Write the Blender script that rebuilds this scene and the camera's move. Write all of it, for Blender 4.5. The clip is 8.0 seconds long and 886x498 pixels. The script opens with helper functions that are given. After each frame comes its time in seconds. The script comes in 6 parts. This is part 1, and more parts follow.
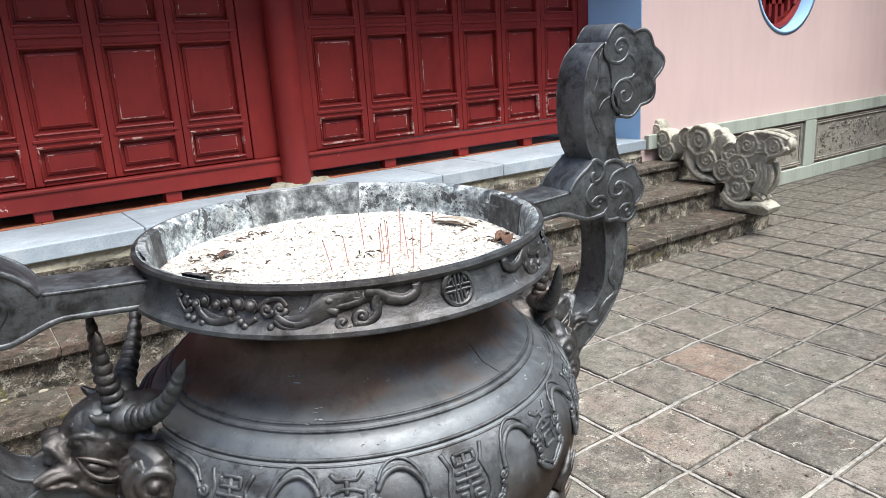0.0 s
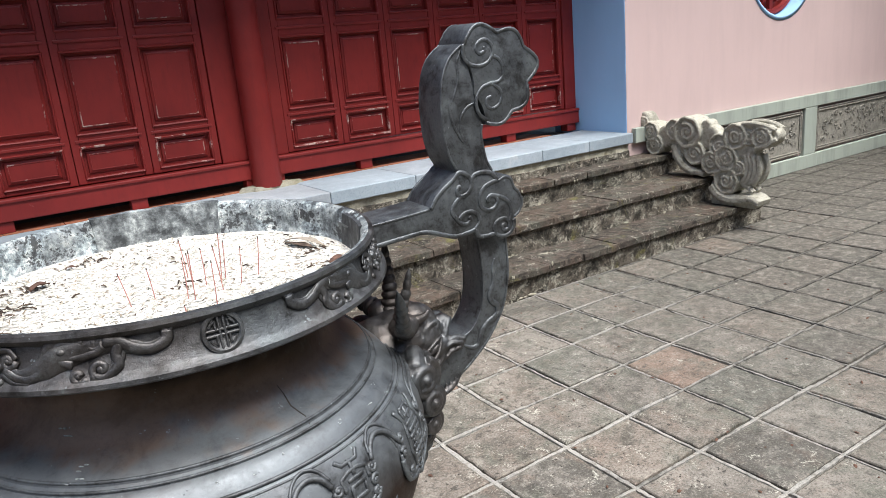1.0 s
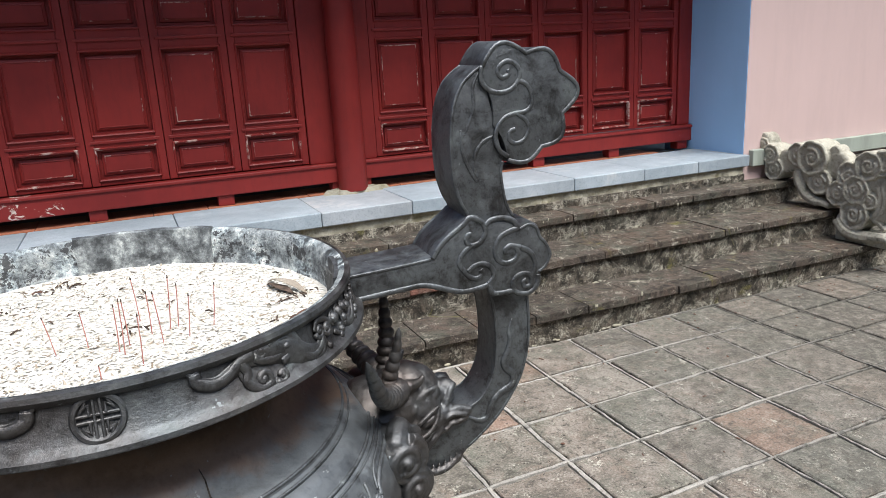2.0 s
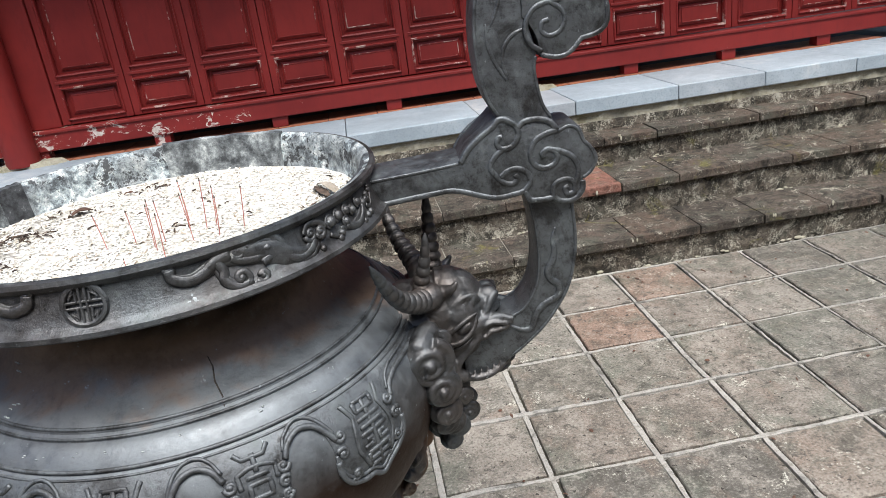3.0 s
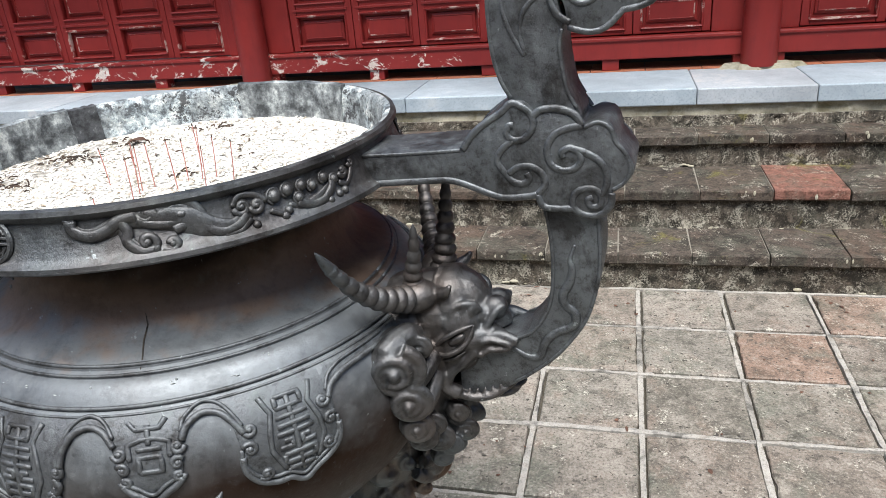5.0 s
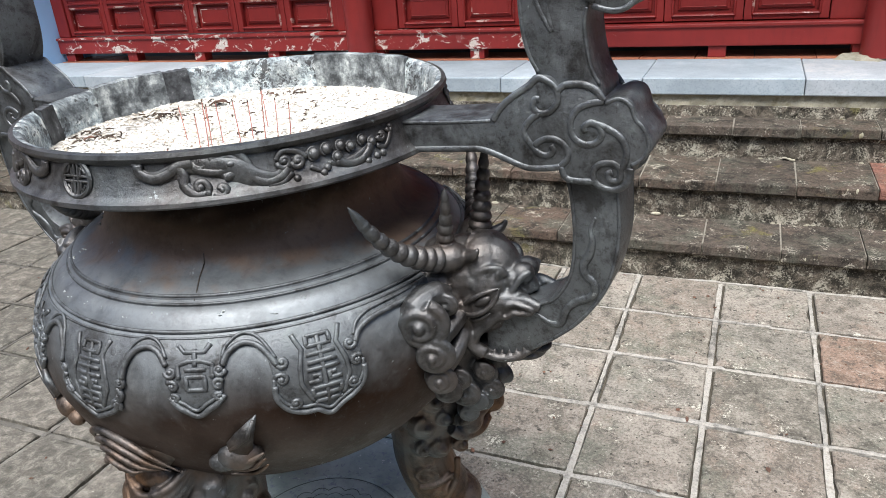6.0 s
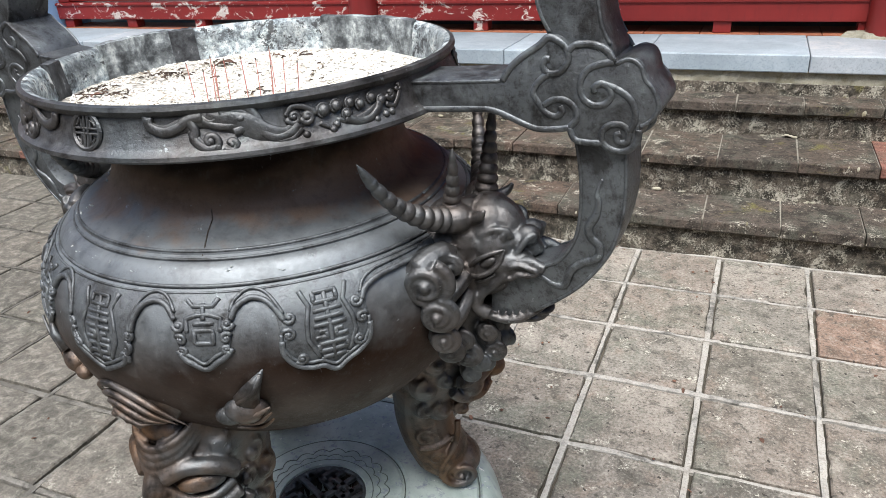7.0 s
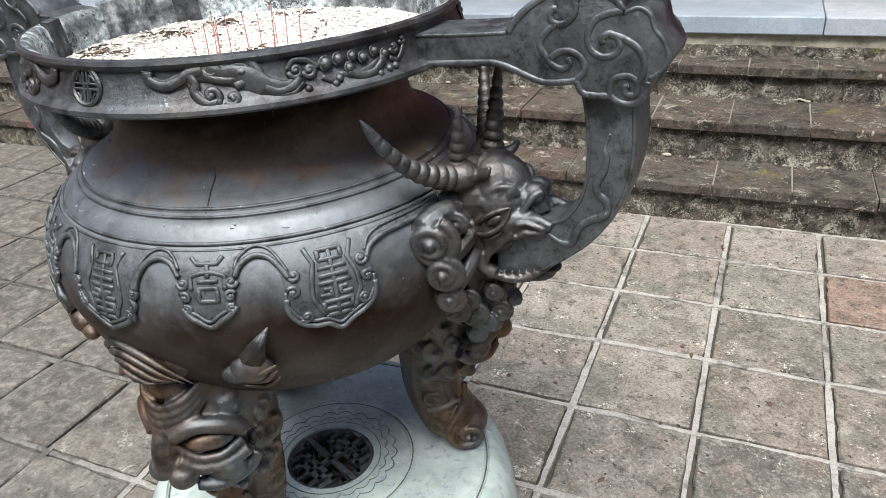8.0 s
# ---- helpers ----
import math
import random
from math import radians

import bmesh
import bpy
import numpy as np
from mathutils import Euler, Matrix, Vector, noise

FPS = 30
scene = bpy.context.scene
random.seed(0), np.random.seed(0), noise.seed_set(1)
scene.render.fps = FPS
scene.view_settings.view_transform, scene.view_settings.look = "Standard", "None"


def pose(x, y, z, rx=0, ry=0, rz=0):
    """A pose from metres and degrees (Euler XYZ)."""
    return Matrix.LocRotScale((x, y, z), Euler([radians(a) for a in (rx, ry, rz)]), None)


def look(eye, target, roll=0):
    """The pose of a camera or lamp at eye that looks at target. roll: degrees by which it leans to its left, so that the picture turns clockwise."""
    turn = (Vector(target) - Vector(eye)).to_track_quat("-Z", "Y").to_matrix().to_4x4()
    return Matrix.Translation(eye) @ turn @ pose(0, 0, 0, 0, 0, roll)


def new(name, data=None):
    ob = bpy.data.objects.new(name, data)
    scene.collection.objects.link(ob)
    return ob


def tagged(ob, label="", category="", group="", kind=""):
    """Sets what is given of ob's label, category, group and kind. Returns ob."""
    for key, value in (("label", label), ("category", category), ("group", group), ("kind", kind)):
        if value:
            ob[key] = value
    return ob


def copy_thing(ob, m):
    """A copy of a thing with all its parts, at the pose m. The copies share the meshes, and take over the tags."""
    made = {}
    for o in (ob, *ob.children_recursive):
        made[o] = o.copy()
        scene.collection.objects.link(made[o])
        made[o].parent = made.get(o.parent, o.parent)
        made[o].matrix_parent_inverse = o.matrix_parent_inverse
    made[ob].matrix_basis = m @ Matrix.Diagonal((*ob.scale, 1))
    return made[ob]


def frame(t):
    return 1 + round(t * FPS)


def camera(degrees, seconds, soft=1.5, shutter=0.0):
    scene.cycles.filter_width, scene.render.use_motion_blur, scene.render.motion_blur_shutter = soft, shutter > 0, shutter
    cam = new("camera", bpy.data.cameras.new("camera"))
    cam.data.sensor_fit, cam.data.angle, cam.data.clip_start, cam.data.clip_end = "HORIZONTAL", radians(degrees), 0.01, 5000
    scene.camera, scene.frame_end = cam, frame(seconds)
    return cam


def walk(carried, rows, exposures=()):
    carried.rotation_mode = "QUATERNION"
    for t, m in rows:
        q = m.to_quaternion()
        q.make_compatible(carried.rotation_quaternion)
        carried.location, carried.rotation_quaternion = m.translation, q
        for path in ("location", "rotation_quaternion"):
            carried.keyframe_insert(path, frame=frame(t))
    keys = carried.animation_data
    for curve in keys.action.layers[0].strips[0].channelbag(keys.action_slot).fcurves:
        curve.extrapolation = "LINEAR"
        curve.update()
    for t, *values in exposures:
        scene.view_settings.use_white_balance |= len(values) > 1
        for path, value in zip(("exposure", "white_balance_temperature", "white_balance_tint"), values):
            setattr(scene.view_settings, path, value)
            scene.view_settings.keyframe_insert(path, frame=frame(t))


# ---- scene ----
cam = camera(63.6, 8.0, 0.5)
PATH = [
    (0, (-1.508, -2.271, 1.394), (-0.422, -0.675, 0.871), -3.6),
    (0.5, (-1.327, -2.345, 1.407), (-0.312, -0.715, 0.85), -5.8),
    (1, (-1.202, -2.344, 1.392), (-0.169, -0.717, 0.857), -5.2),
    (1.5, (-1.05, -2.256, 1.384), (-0.204, -0.536, 0.814), -1.5),
    (2, (-0.953, -2.247, 1.408), (-0.187, -0.471, 0.899), -3.2),
    (2.2, (-0.906, -2.235, 1.394), (-0.297, -0.418, 0.822), -5.1),
    (3.3, (-0.653, -2.301, 1.368), (-0.521, -0.459, 0.601), -7.9),
    (3.5, (-0.627, -2.265, 1.351), (-0.493, -0.441, 0.543), -8.6),
    (4, (-0.552, -2.174, 1.342), (-0.542, -0.343, 0.537), -4.7),
    (4.5, (-0.485, -2.134, 1.354), (-0.695, -0.306, 0.569), -3.4),
    (4.7, (-0.451, -2.112, 1.349), (-0.772, -0.297, 0.572), -4.0),
    (5.8, (-0.288, -2.148, 1.345), (-1.033, -0.465, 0.564), -4.8),
    (6, (-0.286, -2.15, 1.341), (-1.037, -0.474, 0.547), -4.3),
    (6.5, (-0.286, -2.16, 1.331), (-1.027, -0.5, 0.498), -4.2),
    (7, (-0.292, -2.169, 1.325), (-1.029, -0.518, 0.471), -3.3),
    (7.5, (-0.291, -2.168, 1.319), (-1.012, -0.526, 0.433), -3.5),
    (8, (-0.289, -2.167, 1.304), (-1.039, -0.559, 0.38), -3.9),
]
walk(cam, [(t, look(eye, target, roll)) for t, eye, target, roll in PATH],
     exposures=((0.0, 1.36), (1.0, 1.18), (2.0, 1.07), (4.0, 1.13), (6.0, 1.3), (8.0, 1.25)))

# ---- light ----
world = bpy.data.worlds.new("sky")
scene.world = world
world.use_nodes = True
wn = world.node_tree
sky = wn.nodes.new("ShaderNodeTexSky")
sky.sky_type = "NISHITA"
sky.sun_disc = False
sky.sun_elevation, sky.sun_rotation = radians(65), radians(195)
sky.air_density, sky.dust_density, sky.ozone_density = 1.0, 2.0, 1.0
wn.links.new(sky.outputs[0], wn.nodes["Background"].inputs[0])
wn.nodes["Background"].inputs[1].default_value = 0.098
sun = new("sun", bpy.data.lights.new("sun", "SUN"))
sun.data.energy, sun.data.angle, sun.data.color = 3.0, radians(36), (1.0, 0.985, 0.965)
sun.matrix_world = look((0, 0, 0), (-0.11, 0.41, -0.9))


# ---- materials ----
def material(name, rough=0.6, metal=0.0, spec=0.5):
    m = bpy.data.materials.new(name)
    m.use_nodes = True
    b = m.node_tree.nodes["Principled BSDF"]
    b.inputs["Roughness"].default_value, b.inputs["Metallic"].default_value = rough, metal
    b.inputs["Specular IOR Level"].default_value = spec
    return m, m.node_tree, b


def node(nt, kind, **values):
    n = nt.nodes.new("ShaderNode" + kind)
    for key, v in values.items():
        n.inputs[key.replace("_", " ")].default_value = v
    return n


def coords(nt, scale=(1, 1, 1), world_space=False):
    """Object (or world) coordinates in metres, scaled."""
    src = nt.nodes.new("ShaderNodeNewGeometry" if world_space else "ShaderNodeTexCoord")
    mp = node(nt, "Mapping", Scale=scale)
    nt.links.new(src.outputs["Position" if world_space else "Object"], mp.inputs[0])
    return mp.outputs[0]


def noise_tex(nt, at, scale, detail=5.0, rough=0.6, distort=0.0):
    n = node(nt, "TexNoise", Scale=scale, Detail=detail, Roughness=rough, Distortion=distort)
    nt.links.new(at, n.inputs["Vector"])
    return n.outputs["Fac"]


def ramp(nt, fac, stops):
    r = nt.nodes.new("ShaderNodeValToRGB")
    e = r.color_ramp.elements
    while len(e) < len(stops):
        e.new(0.5)
    for i, (p, c) in enumerate(stops):
        e[i].position = p
        e[i].color = (*c, 1) if len(c) == 3 else c
    nt.links.new(fac, r.inputs[0])
    return r.outputs[0]


def mix(nt, fac, a, b, how="MIX"):
    m = nt.nodes.new("ShaderNodeMix")
    m.data_type, m.blend_type = "RGBA", how
    for sock, v in ((m.inputs[0], fac), (m.inputs[6], a), (m.inputs[7], b)):
        if isinstance(v, bpy.types.NodeSocket):
            nt.links.new(v, sock)
        else:
            sock.default_value = (*v, 1) if isinstance(v, tuple) else v
    return m.outputs[2]


def grey(v):
    return (v, v, v)


def maths(nt, how, a, b=0.0, clamp=False):
    m = nt.nodes.new("ShaderNodeMath")
    m.operation, m.use_clamp = how, clamp
    for sock, v in ((m.inputs[0], a), (m.inputs[1], b)):
        if isinstance(v, bpy.types.NodeSocket):
            nt.links.new(v, sock)
        else:
            sock.default_value = v
    return m.outputs[0]


def bump(nt, bsdf, height, strength=0.3, distance=0.004):
    b = node(nt, "Bump", Strength=strength, Distance=distance)
    nt.links.new(height, b.inputs["Height"])
    nt.links.new(b.outputs[0], bsdf.inputs["Normal"])


def piece_random(nt):
    """One random number for each piece, whether an object of its own or an island of a joined mesh."""
    a = nt.nodes.new("ShaderNodeObjectInfo").outputs["Random"]
    b = nt.nodes.new("ShaderNodeNewGeometry").outputs["Random Per Island"]
    return maths(nt, "FRACT", maths(nt, "ADD", a, b))


def bronze_material(name, tone=1.0, patina=0.5, brown=0.5, metal=0.82, band=False, rough=0.42):
    m, nt, b = material(name, 0.4, metal, 0.2 if band else 0.4)
    at = coords(nt, world_space=True)
    big, mid, fine = noise_tex(nt, at, 5, 5, 0.6), noise_tex(nt, at, 38, 9, 0.78, 0.15), noise_tex(nt, at, 240, 4, 0.7)
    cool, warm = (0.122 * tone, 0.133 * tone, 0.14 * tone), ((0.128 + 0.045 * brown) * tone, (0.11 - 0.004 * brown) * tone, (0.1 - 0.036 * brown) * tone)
    if band:
        # rain-washed blue-grey patina on the shoulder, brown metal above and below it;
        # the lower brown is deepened to carry the shade under the belly
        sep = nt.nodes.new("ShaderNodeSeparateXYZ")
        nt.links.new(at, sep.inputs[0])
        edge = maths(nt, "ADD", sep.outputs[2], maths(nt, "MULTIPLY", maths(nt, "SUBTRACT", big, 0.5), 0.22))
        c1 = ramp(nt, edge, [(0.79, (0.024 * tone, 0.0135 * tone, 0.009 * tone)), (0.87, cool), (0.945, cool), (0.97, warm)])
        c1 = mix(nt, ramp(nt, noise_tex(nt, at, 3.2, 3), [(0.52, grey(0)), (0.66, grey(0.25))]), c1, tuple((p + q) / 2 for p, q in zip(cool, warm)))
        # smudged soot together with the rim's shade, both put into the neck's colour
        soot_shade = noise_tex(nt, coords(nt, (1, 1, 1.4), True), 5, 4, 0.5, 0.3)
        stain_or_shade = maths(nt, "ADD", sep.outputs[2], maths(nt, "MULTIPLY", maths(nt, "SUBTRACT", soot_shade, 0.5), 0.12))
        c1 = mix(nt, ramp(nt, maths(nt, "SUBTRACT", stain_or_shade, 0.5), [(0.508, grey(0)), (0.542, grey(0.98))]), c1, (0.016, 0.011, 0.009))
    else:
        c1 = ramp(nt, big, [(0.4, cool), (0.6, warm)])
    c2 = mix(nt, ramp(nt, mid, [(0.55, grey(0)), (0.72, grey(patina))]), c1, (0.2, 0.235, 0.23))
    c3 = mix(nt, ramp(nt, mid, [(0.33, grey(0.3 if band else 0.7)), (0.46, grey(0))]), c2, (0.03, 0.027, 0.025))
    spots = ramp(nt, noise_tex(nt, at, 60, 3, 0.7), [(0.69, grey(0)), (0.73, grey(0.8))])
    c4 = mix(nt, spots, c3, (0.36, 0.4, 0.41))
    scratch = ramp(nt, noise_tex(nt, coords(nt, (60, 60, 9), True), 6, 3, 0.6), [(0.71, grey(0)), (0.76, grey(0.35))])
    c4 = mix(nt, scratch, c4, (0.3, 0.3, 0.29))
    worn = ramp(nt, nt.nodes.new("ShaderNodeNewGeometry").outputs["Pointiness"], [(0.55, grey(0)), (0.7, grey(0.14))])
    c4 = mix(nt, worn, c4, (0.17 * tone, 0.17 * tone, 0.165 * tone))
    pit = noise_tex(nt, at, 130, 6, 0.75)
    c4 = mix(nt, ramp(nt, pit, [(0.34, grey(0.7 * patina)), (0.47, grey(0))]), c4, (0.03, 0.028, 0.026))
    c4 = mix(nt, ramp(nt, pit, [(0.56, grey(0)), (0.7, grey(0.35 * patina))]), c4, (0.26, 0.3, 0.29))
    # clouded tarnish: dull black and dull green patches of a few centimetres
    cloud = noise_tex(nt, at, 17, 7, 0.68, 0.5)
    c4 = mix(nt, ramp(nt, cloud, [(0.36, grey(0.25 if band else 0.7)), (0.5, grey(0))]), c4, (0.024, 0.021, 0.019))
    c4 = mix(nt, ramp(nt, cloud, [(0.56, grey(0)), (0.72, grey(0.45 * patina))]), c4, (0.13, 0.155, 0.14))
    nt.links.new(c4, b.inputs["Base Color"])
    nt.links.new(ramp(nt, mid, [(0.3, grey(rough - 0.1)), (0.7, grey(rough + 0.14))]), b.inputs["Roughness"])
    nt.links.new(ramp(nt, mid, [(0.5, grey(metal)), (0.72, grey(metal * 0.6))]), b.inputs["Metallic"])
    bump(nt, b, mix(nt, 0.35, mix(nt, 0.5, mid, pit), fine), 0.35 if band else 0.8, 0.0024)
    return m


def paving_dark(nt, at, west=False):
    """How far the paving darkens towards the corner beyond the steps."""
    sep = nt.nodes.new("ShaderNodeSeparateXYZ")
    nt.links.new(at, sep.inputs[0])
    creep = maths(nt, "MULTIPLY", maths(nt, "SUBTRACT", noise_tex(nt, at, 1.6, 6, 0.7), 0.5), 1.6)
    y = maths(nt, "ADD", sep.outputs[1], creep)
    a = maths(nt, "MULTIPLY", maths(nt, "SUBTRACT", y, -0.1), 1.0, True)
    x = maths(nt, "MULTIPLY", maths(nt, "SUBTRACT", sep.outputs[0], 2.9), 0.9, True)
    darkened = maths(nt, "MULTIPLY", maths(nt, "MULTIPLY", a, x), 0.9)
    if west:
        far = maths(nt, "MULTIPLY", maths(nt, "SUBTRACT", -1.2, maths(nt, "ADD", sep.outputs[0], maths(nt, "MULTIPLY", creep, 1.6))), 0.8, True)
        darkened = maths(nt, "MAXIMUM", darkened, maths(nt, "MULTIPLY", far, 0.8))
        east = maths(nt, "MULTIPLY", maths(nt, "SUBTRACT", maths(nt, "ADD", sep.outputs[0], maths(nt, "MULTIPLY", creep, 1.3)), 0.9), 0.7, True)
        darkened = maths(nt, "MAXIMUM", darkened, maths(nt, "MULTIPLY", east, 0.78))
    return darkened


def stone_material(name, dark, light, scale=6.0, moss=None, moss_at=0.62, rough=0.9, relief=0.6, depth=0.008, by_piece=0.0, darkened=False):
    m, nt, b = material(name, rough, 0, 0.3)
    at = coords(nt, world_space=True)
    big, mid, fine = noise_tex(nt, at, scale * 0.4, 4), noise_tex(nt, at, scale * 3, 7, 0.7, 0.3), noise_tex(nt, at, scale * 28, 4)
    base = ramp(nt, mid, [(0.3, dark), (0.7, light)])
    base = mix(nt, ramp(nt, fine, [(0.3, grey(0.5)), (0.5, grey(0))]), base, tuple(v * 0.5 for v in dark))
    base = mix(nt, ramp(nt, big, [(0.35, grey(0.5)), (0.6, grey(0))]), base, tuple(v * 0.6 for v in dark))
    if moss:
        base = mix(nt, ramp(nt, mix(nt, 0.5, big, mid), [(moss_at - 0.05, grey(0)), (moss_at + 0.06, grey(0.85))]), base, moss)
    if by_piece:
        base = mix(nt, by_piece, base, ramp(nt, piece_random(nt), [(0, grey(0.4)), (0.6, grey(0.95)), (1, (1.0, 0.78, 0.68))]), "MULTIPLY")
    if darkened:
        base = mix(nt, paving_dark(nt, at, True), base, (0.04, 0.037, 0.03))
    nt.links.new(base, b.inputs["Base Color"])
    bump(nt, b, mix(nt, 0.4, mid, fine), relief, depth)
    return m


def step_material(name, dark, light, ruddy, algae=0.5, crust=0.6, by_piece=0.0):
    """Old brick and render out in the rain: black algae, pale lichen crust, a little moss."""
    m, nt, b = material(name, 0.92, 0, 0.25)
    at = coords(nt, world_space=True)
    patch, mid, fine = noise_tex(nt, at, 11, 9, 0.78, 0.5), noise_tex(nt, at, 32, 8, 0.75, 0.2), noise_tex(nt, at, 150, 5, 0.7)
    c = ramp(nt, mid, [(0.3, dark), (0.5, tuple((p + q) / 2 for p, q in zip(dark, light))), (0.7, light)])
    if by_piece:
        c = mix(nt, by_piece, c, ramp(nt, piece_random(nt), [(0, grey(0.4)), (0.55, grey(0.95)), (0.8, (0.95, 0.86, 0.78)), (1, (1.0, 0.76, 0.64))]), "MULTIPLY")
    c = mix(nt, ramp(nt, noise_tex(nt, at, 4.7, 6, 0.7, 0.6), [(0.52, grey(0)), (0.68, grey(0.42))]), c, ruddy)
    c = mix(nt, ramp(nt, noise_tex(nt, at, 6.3, 7, 0.7, 0.4), [(0.48, grey(0)), (0.62, grey(0.7))]), c, (0.1, 0.104, 0.082))
    c = mix(nt, ramp(nt, patch, [(algae, grey(0)), (algae + 0.1, grey(0.85))]), c, (0.02, 0.019, 0.015))
    c = mix(nt, ramp(nt, fine, [(0.36, grey(0.6)), (0.5, grey(0))]), c, tuple(v * 0.4 for v in dark))
    c = mix(nt, ramp(nt, mix(nt, 0.35, noise_tex(nt, at, 13, 9, 0.8, 0.5), fine), [(crust - 0.06, grey(0)), (crust, grey(0.85))]), c, (0.48, 0.45, 0.37))
    c = mix(nt, ramp(nt, noise_tex(nt, at, 3.3, 6, 0.7, 0.8), [(0.6, grey(0)), (0.67, grey(0.7))]), c, ramp(nt, fine, [(0.4, (0.07, 0.065, 0.02)), (0.65, (0.24, 0.22, 0.07))]))
    nt.links.new(c, b.inputs["Base Color"])
    bump(nt, b, mix(nt, 0.4, mid, fine), 1.0, 0.014)
    return m


def tile_material(name, tint):
    """A worn clay floor tile; tint colours the clay."""
    m, nt, b = material(name, 0.8, 0, 0.35)
    at = coords(nt, world_space=True)

    def clay(r, g, bl):
        return (r * tint[0], g * tint[1], bl * tint[2])
    rnd = piece_random(nt)
    blot, mid, fine = noise_tex(nt, at, 6.5, 8, 0.7, 0.5), noise_tex(nt, at, 26, 8, 0.74, 0.5), noise_tex(nt, at, 120, 6, 0.72)
    c = ramp(nt, rnd, [(0, clay(0.085, 0.08, 0.068)), (0.22, clay(0.18, 0.163, 0.138)), (0.45, clay(0.225, 0.19, 0.154)), (0.62, clay(0.125, 0.127, 0.106)), (0.8, clay(0.25, 0.228, 0.193)), (1, clay(0.165, 0.14, 0.114))])
    c = mix(nt, ramp(nt, blot, [(0.38, grey(0.75)), (0.5, grey(0))]), c, clay(0.085, 0.08, 0.064))
    c = mix(nt, ramp(nt, blot, [(0.5, grey(0)), (0.63, grey(0.5))]), c, clay(0.32, 0.295, 0.25))
    c = mix(nt, ramp(nt, noise_tex(nt, at, 8.5, 6, 0.7, 0.5), [(0.52, grey(0)), (0.66, grey(0.45))]), c, (0.23, 0.165, 0.128))
    c = mix(nt, ramp(nt, noise_tex(nt, at, 4.2, 6, 0.7, 0.4), [(0.5, grey(0)), (0.64, grey(0.65))]), c, (0.115, 0.125, 0.098))
    c = mix(nt, ramp(nt, mid, [(0.37, grey(0.85)), (0.46, grey(0))]), c, (0.05, 0.046, 0.038))
    c = mix(nt, ramp(nt, mid, [(0.53, grey(0)), (0.65, grey(0.5))]), c, (0.36, 0.335, 0.285))
    c = mix(nt, ramp(nt, fine, [(0.38, grey(0.65)), (0.49, grey(0))]), c, (0.06, 0.055, 0.046))
    c = mix(nt, ramp(nt, fine, [(0.53, grey(0)), (0.66, grey(0.35))]), c, (0.42, 0.4, 0.35))
    specks = ramp(nt, noise_tex(nt, at, 48, 2, 0.5), [(0.68, grey(0)), (0.7, grey(0.9))])
    c = mix(nt, specks, c, (0.025, 0.022, 0.018))
    crust = mix(nt, 0.3, noise_tex(nt, at, 10, 9, 0.82, 0.6), fine)
    c = mix(nt, ramp(nt, crust, [(0.57, grey(0)), (0.605, grey(0.75))]), c, (0.52, 0.51, 0.43))
    c = mix(nt, paving_dark(nt, at), c, (0.05, 0.046, 0.037))
    sep = nt.nodes.new("ShaderNodeSeparateXYZ")
    nt.links.new(at, sep.inputs[0])
    shift = maths(nt, "MULTIPLY", maths(nt, "SUBTRACT", noise_tex(nt, at, 2.2, 5, 0.65), 0.5), 1.5)
    x = maths(nt, "ADD", sep.outputs[0], shift)
    green = maths(nt, "MAXIMUM", maths(nt, "MULTIPLY", maths(nt, "SUBTRACT", x, 0.4), 0.5, True), maths(nt, "MULTIPLY", maths(nt, "SUBTRACT", -1.15, x), 1.2, True))
    mossy = ramp(nt, noise_tex(nt, at, 22, 8, 0.8, 0.5), [(0.36, (0.03, 0.03, 0.024)), (0.5, (0.086, 0.08, 0.067)), (0.66, (0.25, 0.235, 0.2))])
    c = mix(nt, maths(nt, "MULTIPLY", green, 0.74), c, mossy)
    nt.links.new(c, b.inputs["Base Color"])
    nt.links.new(ramp(nt, blot, [(0.3, grey(0.6)), (0.7, grey(0.88))]), b.inputs["Roughness"])
    bump(nt, b, mix(nt, 0.4, mid, fine), 0.8, 0.005)
    return m


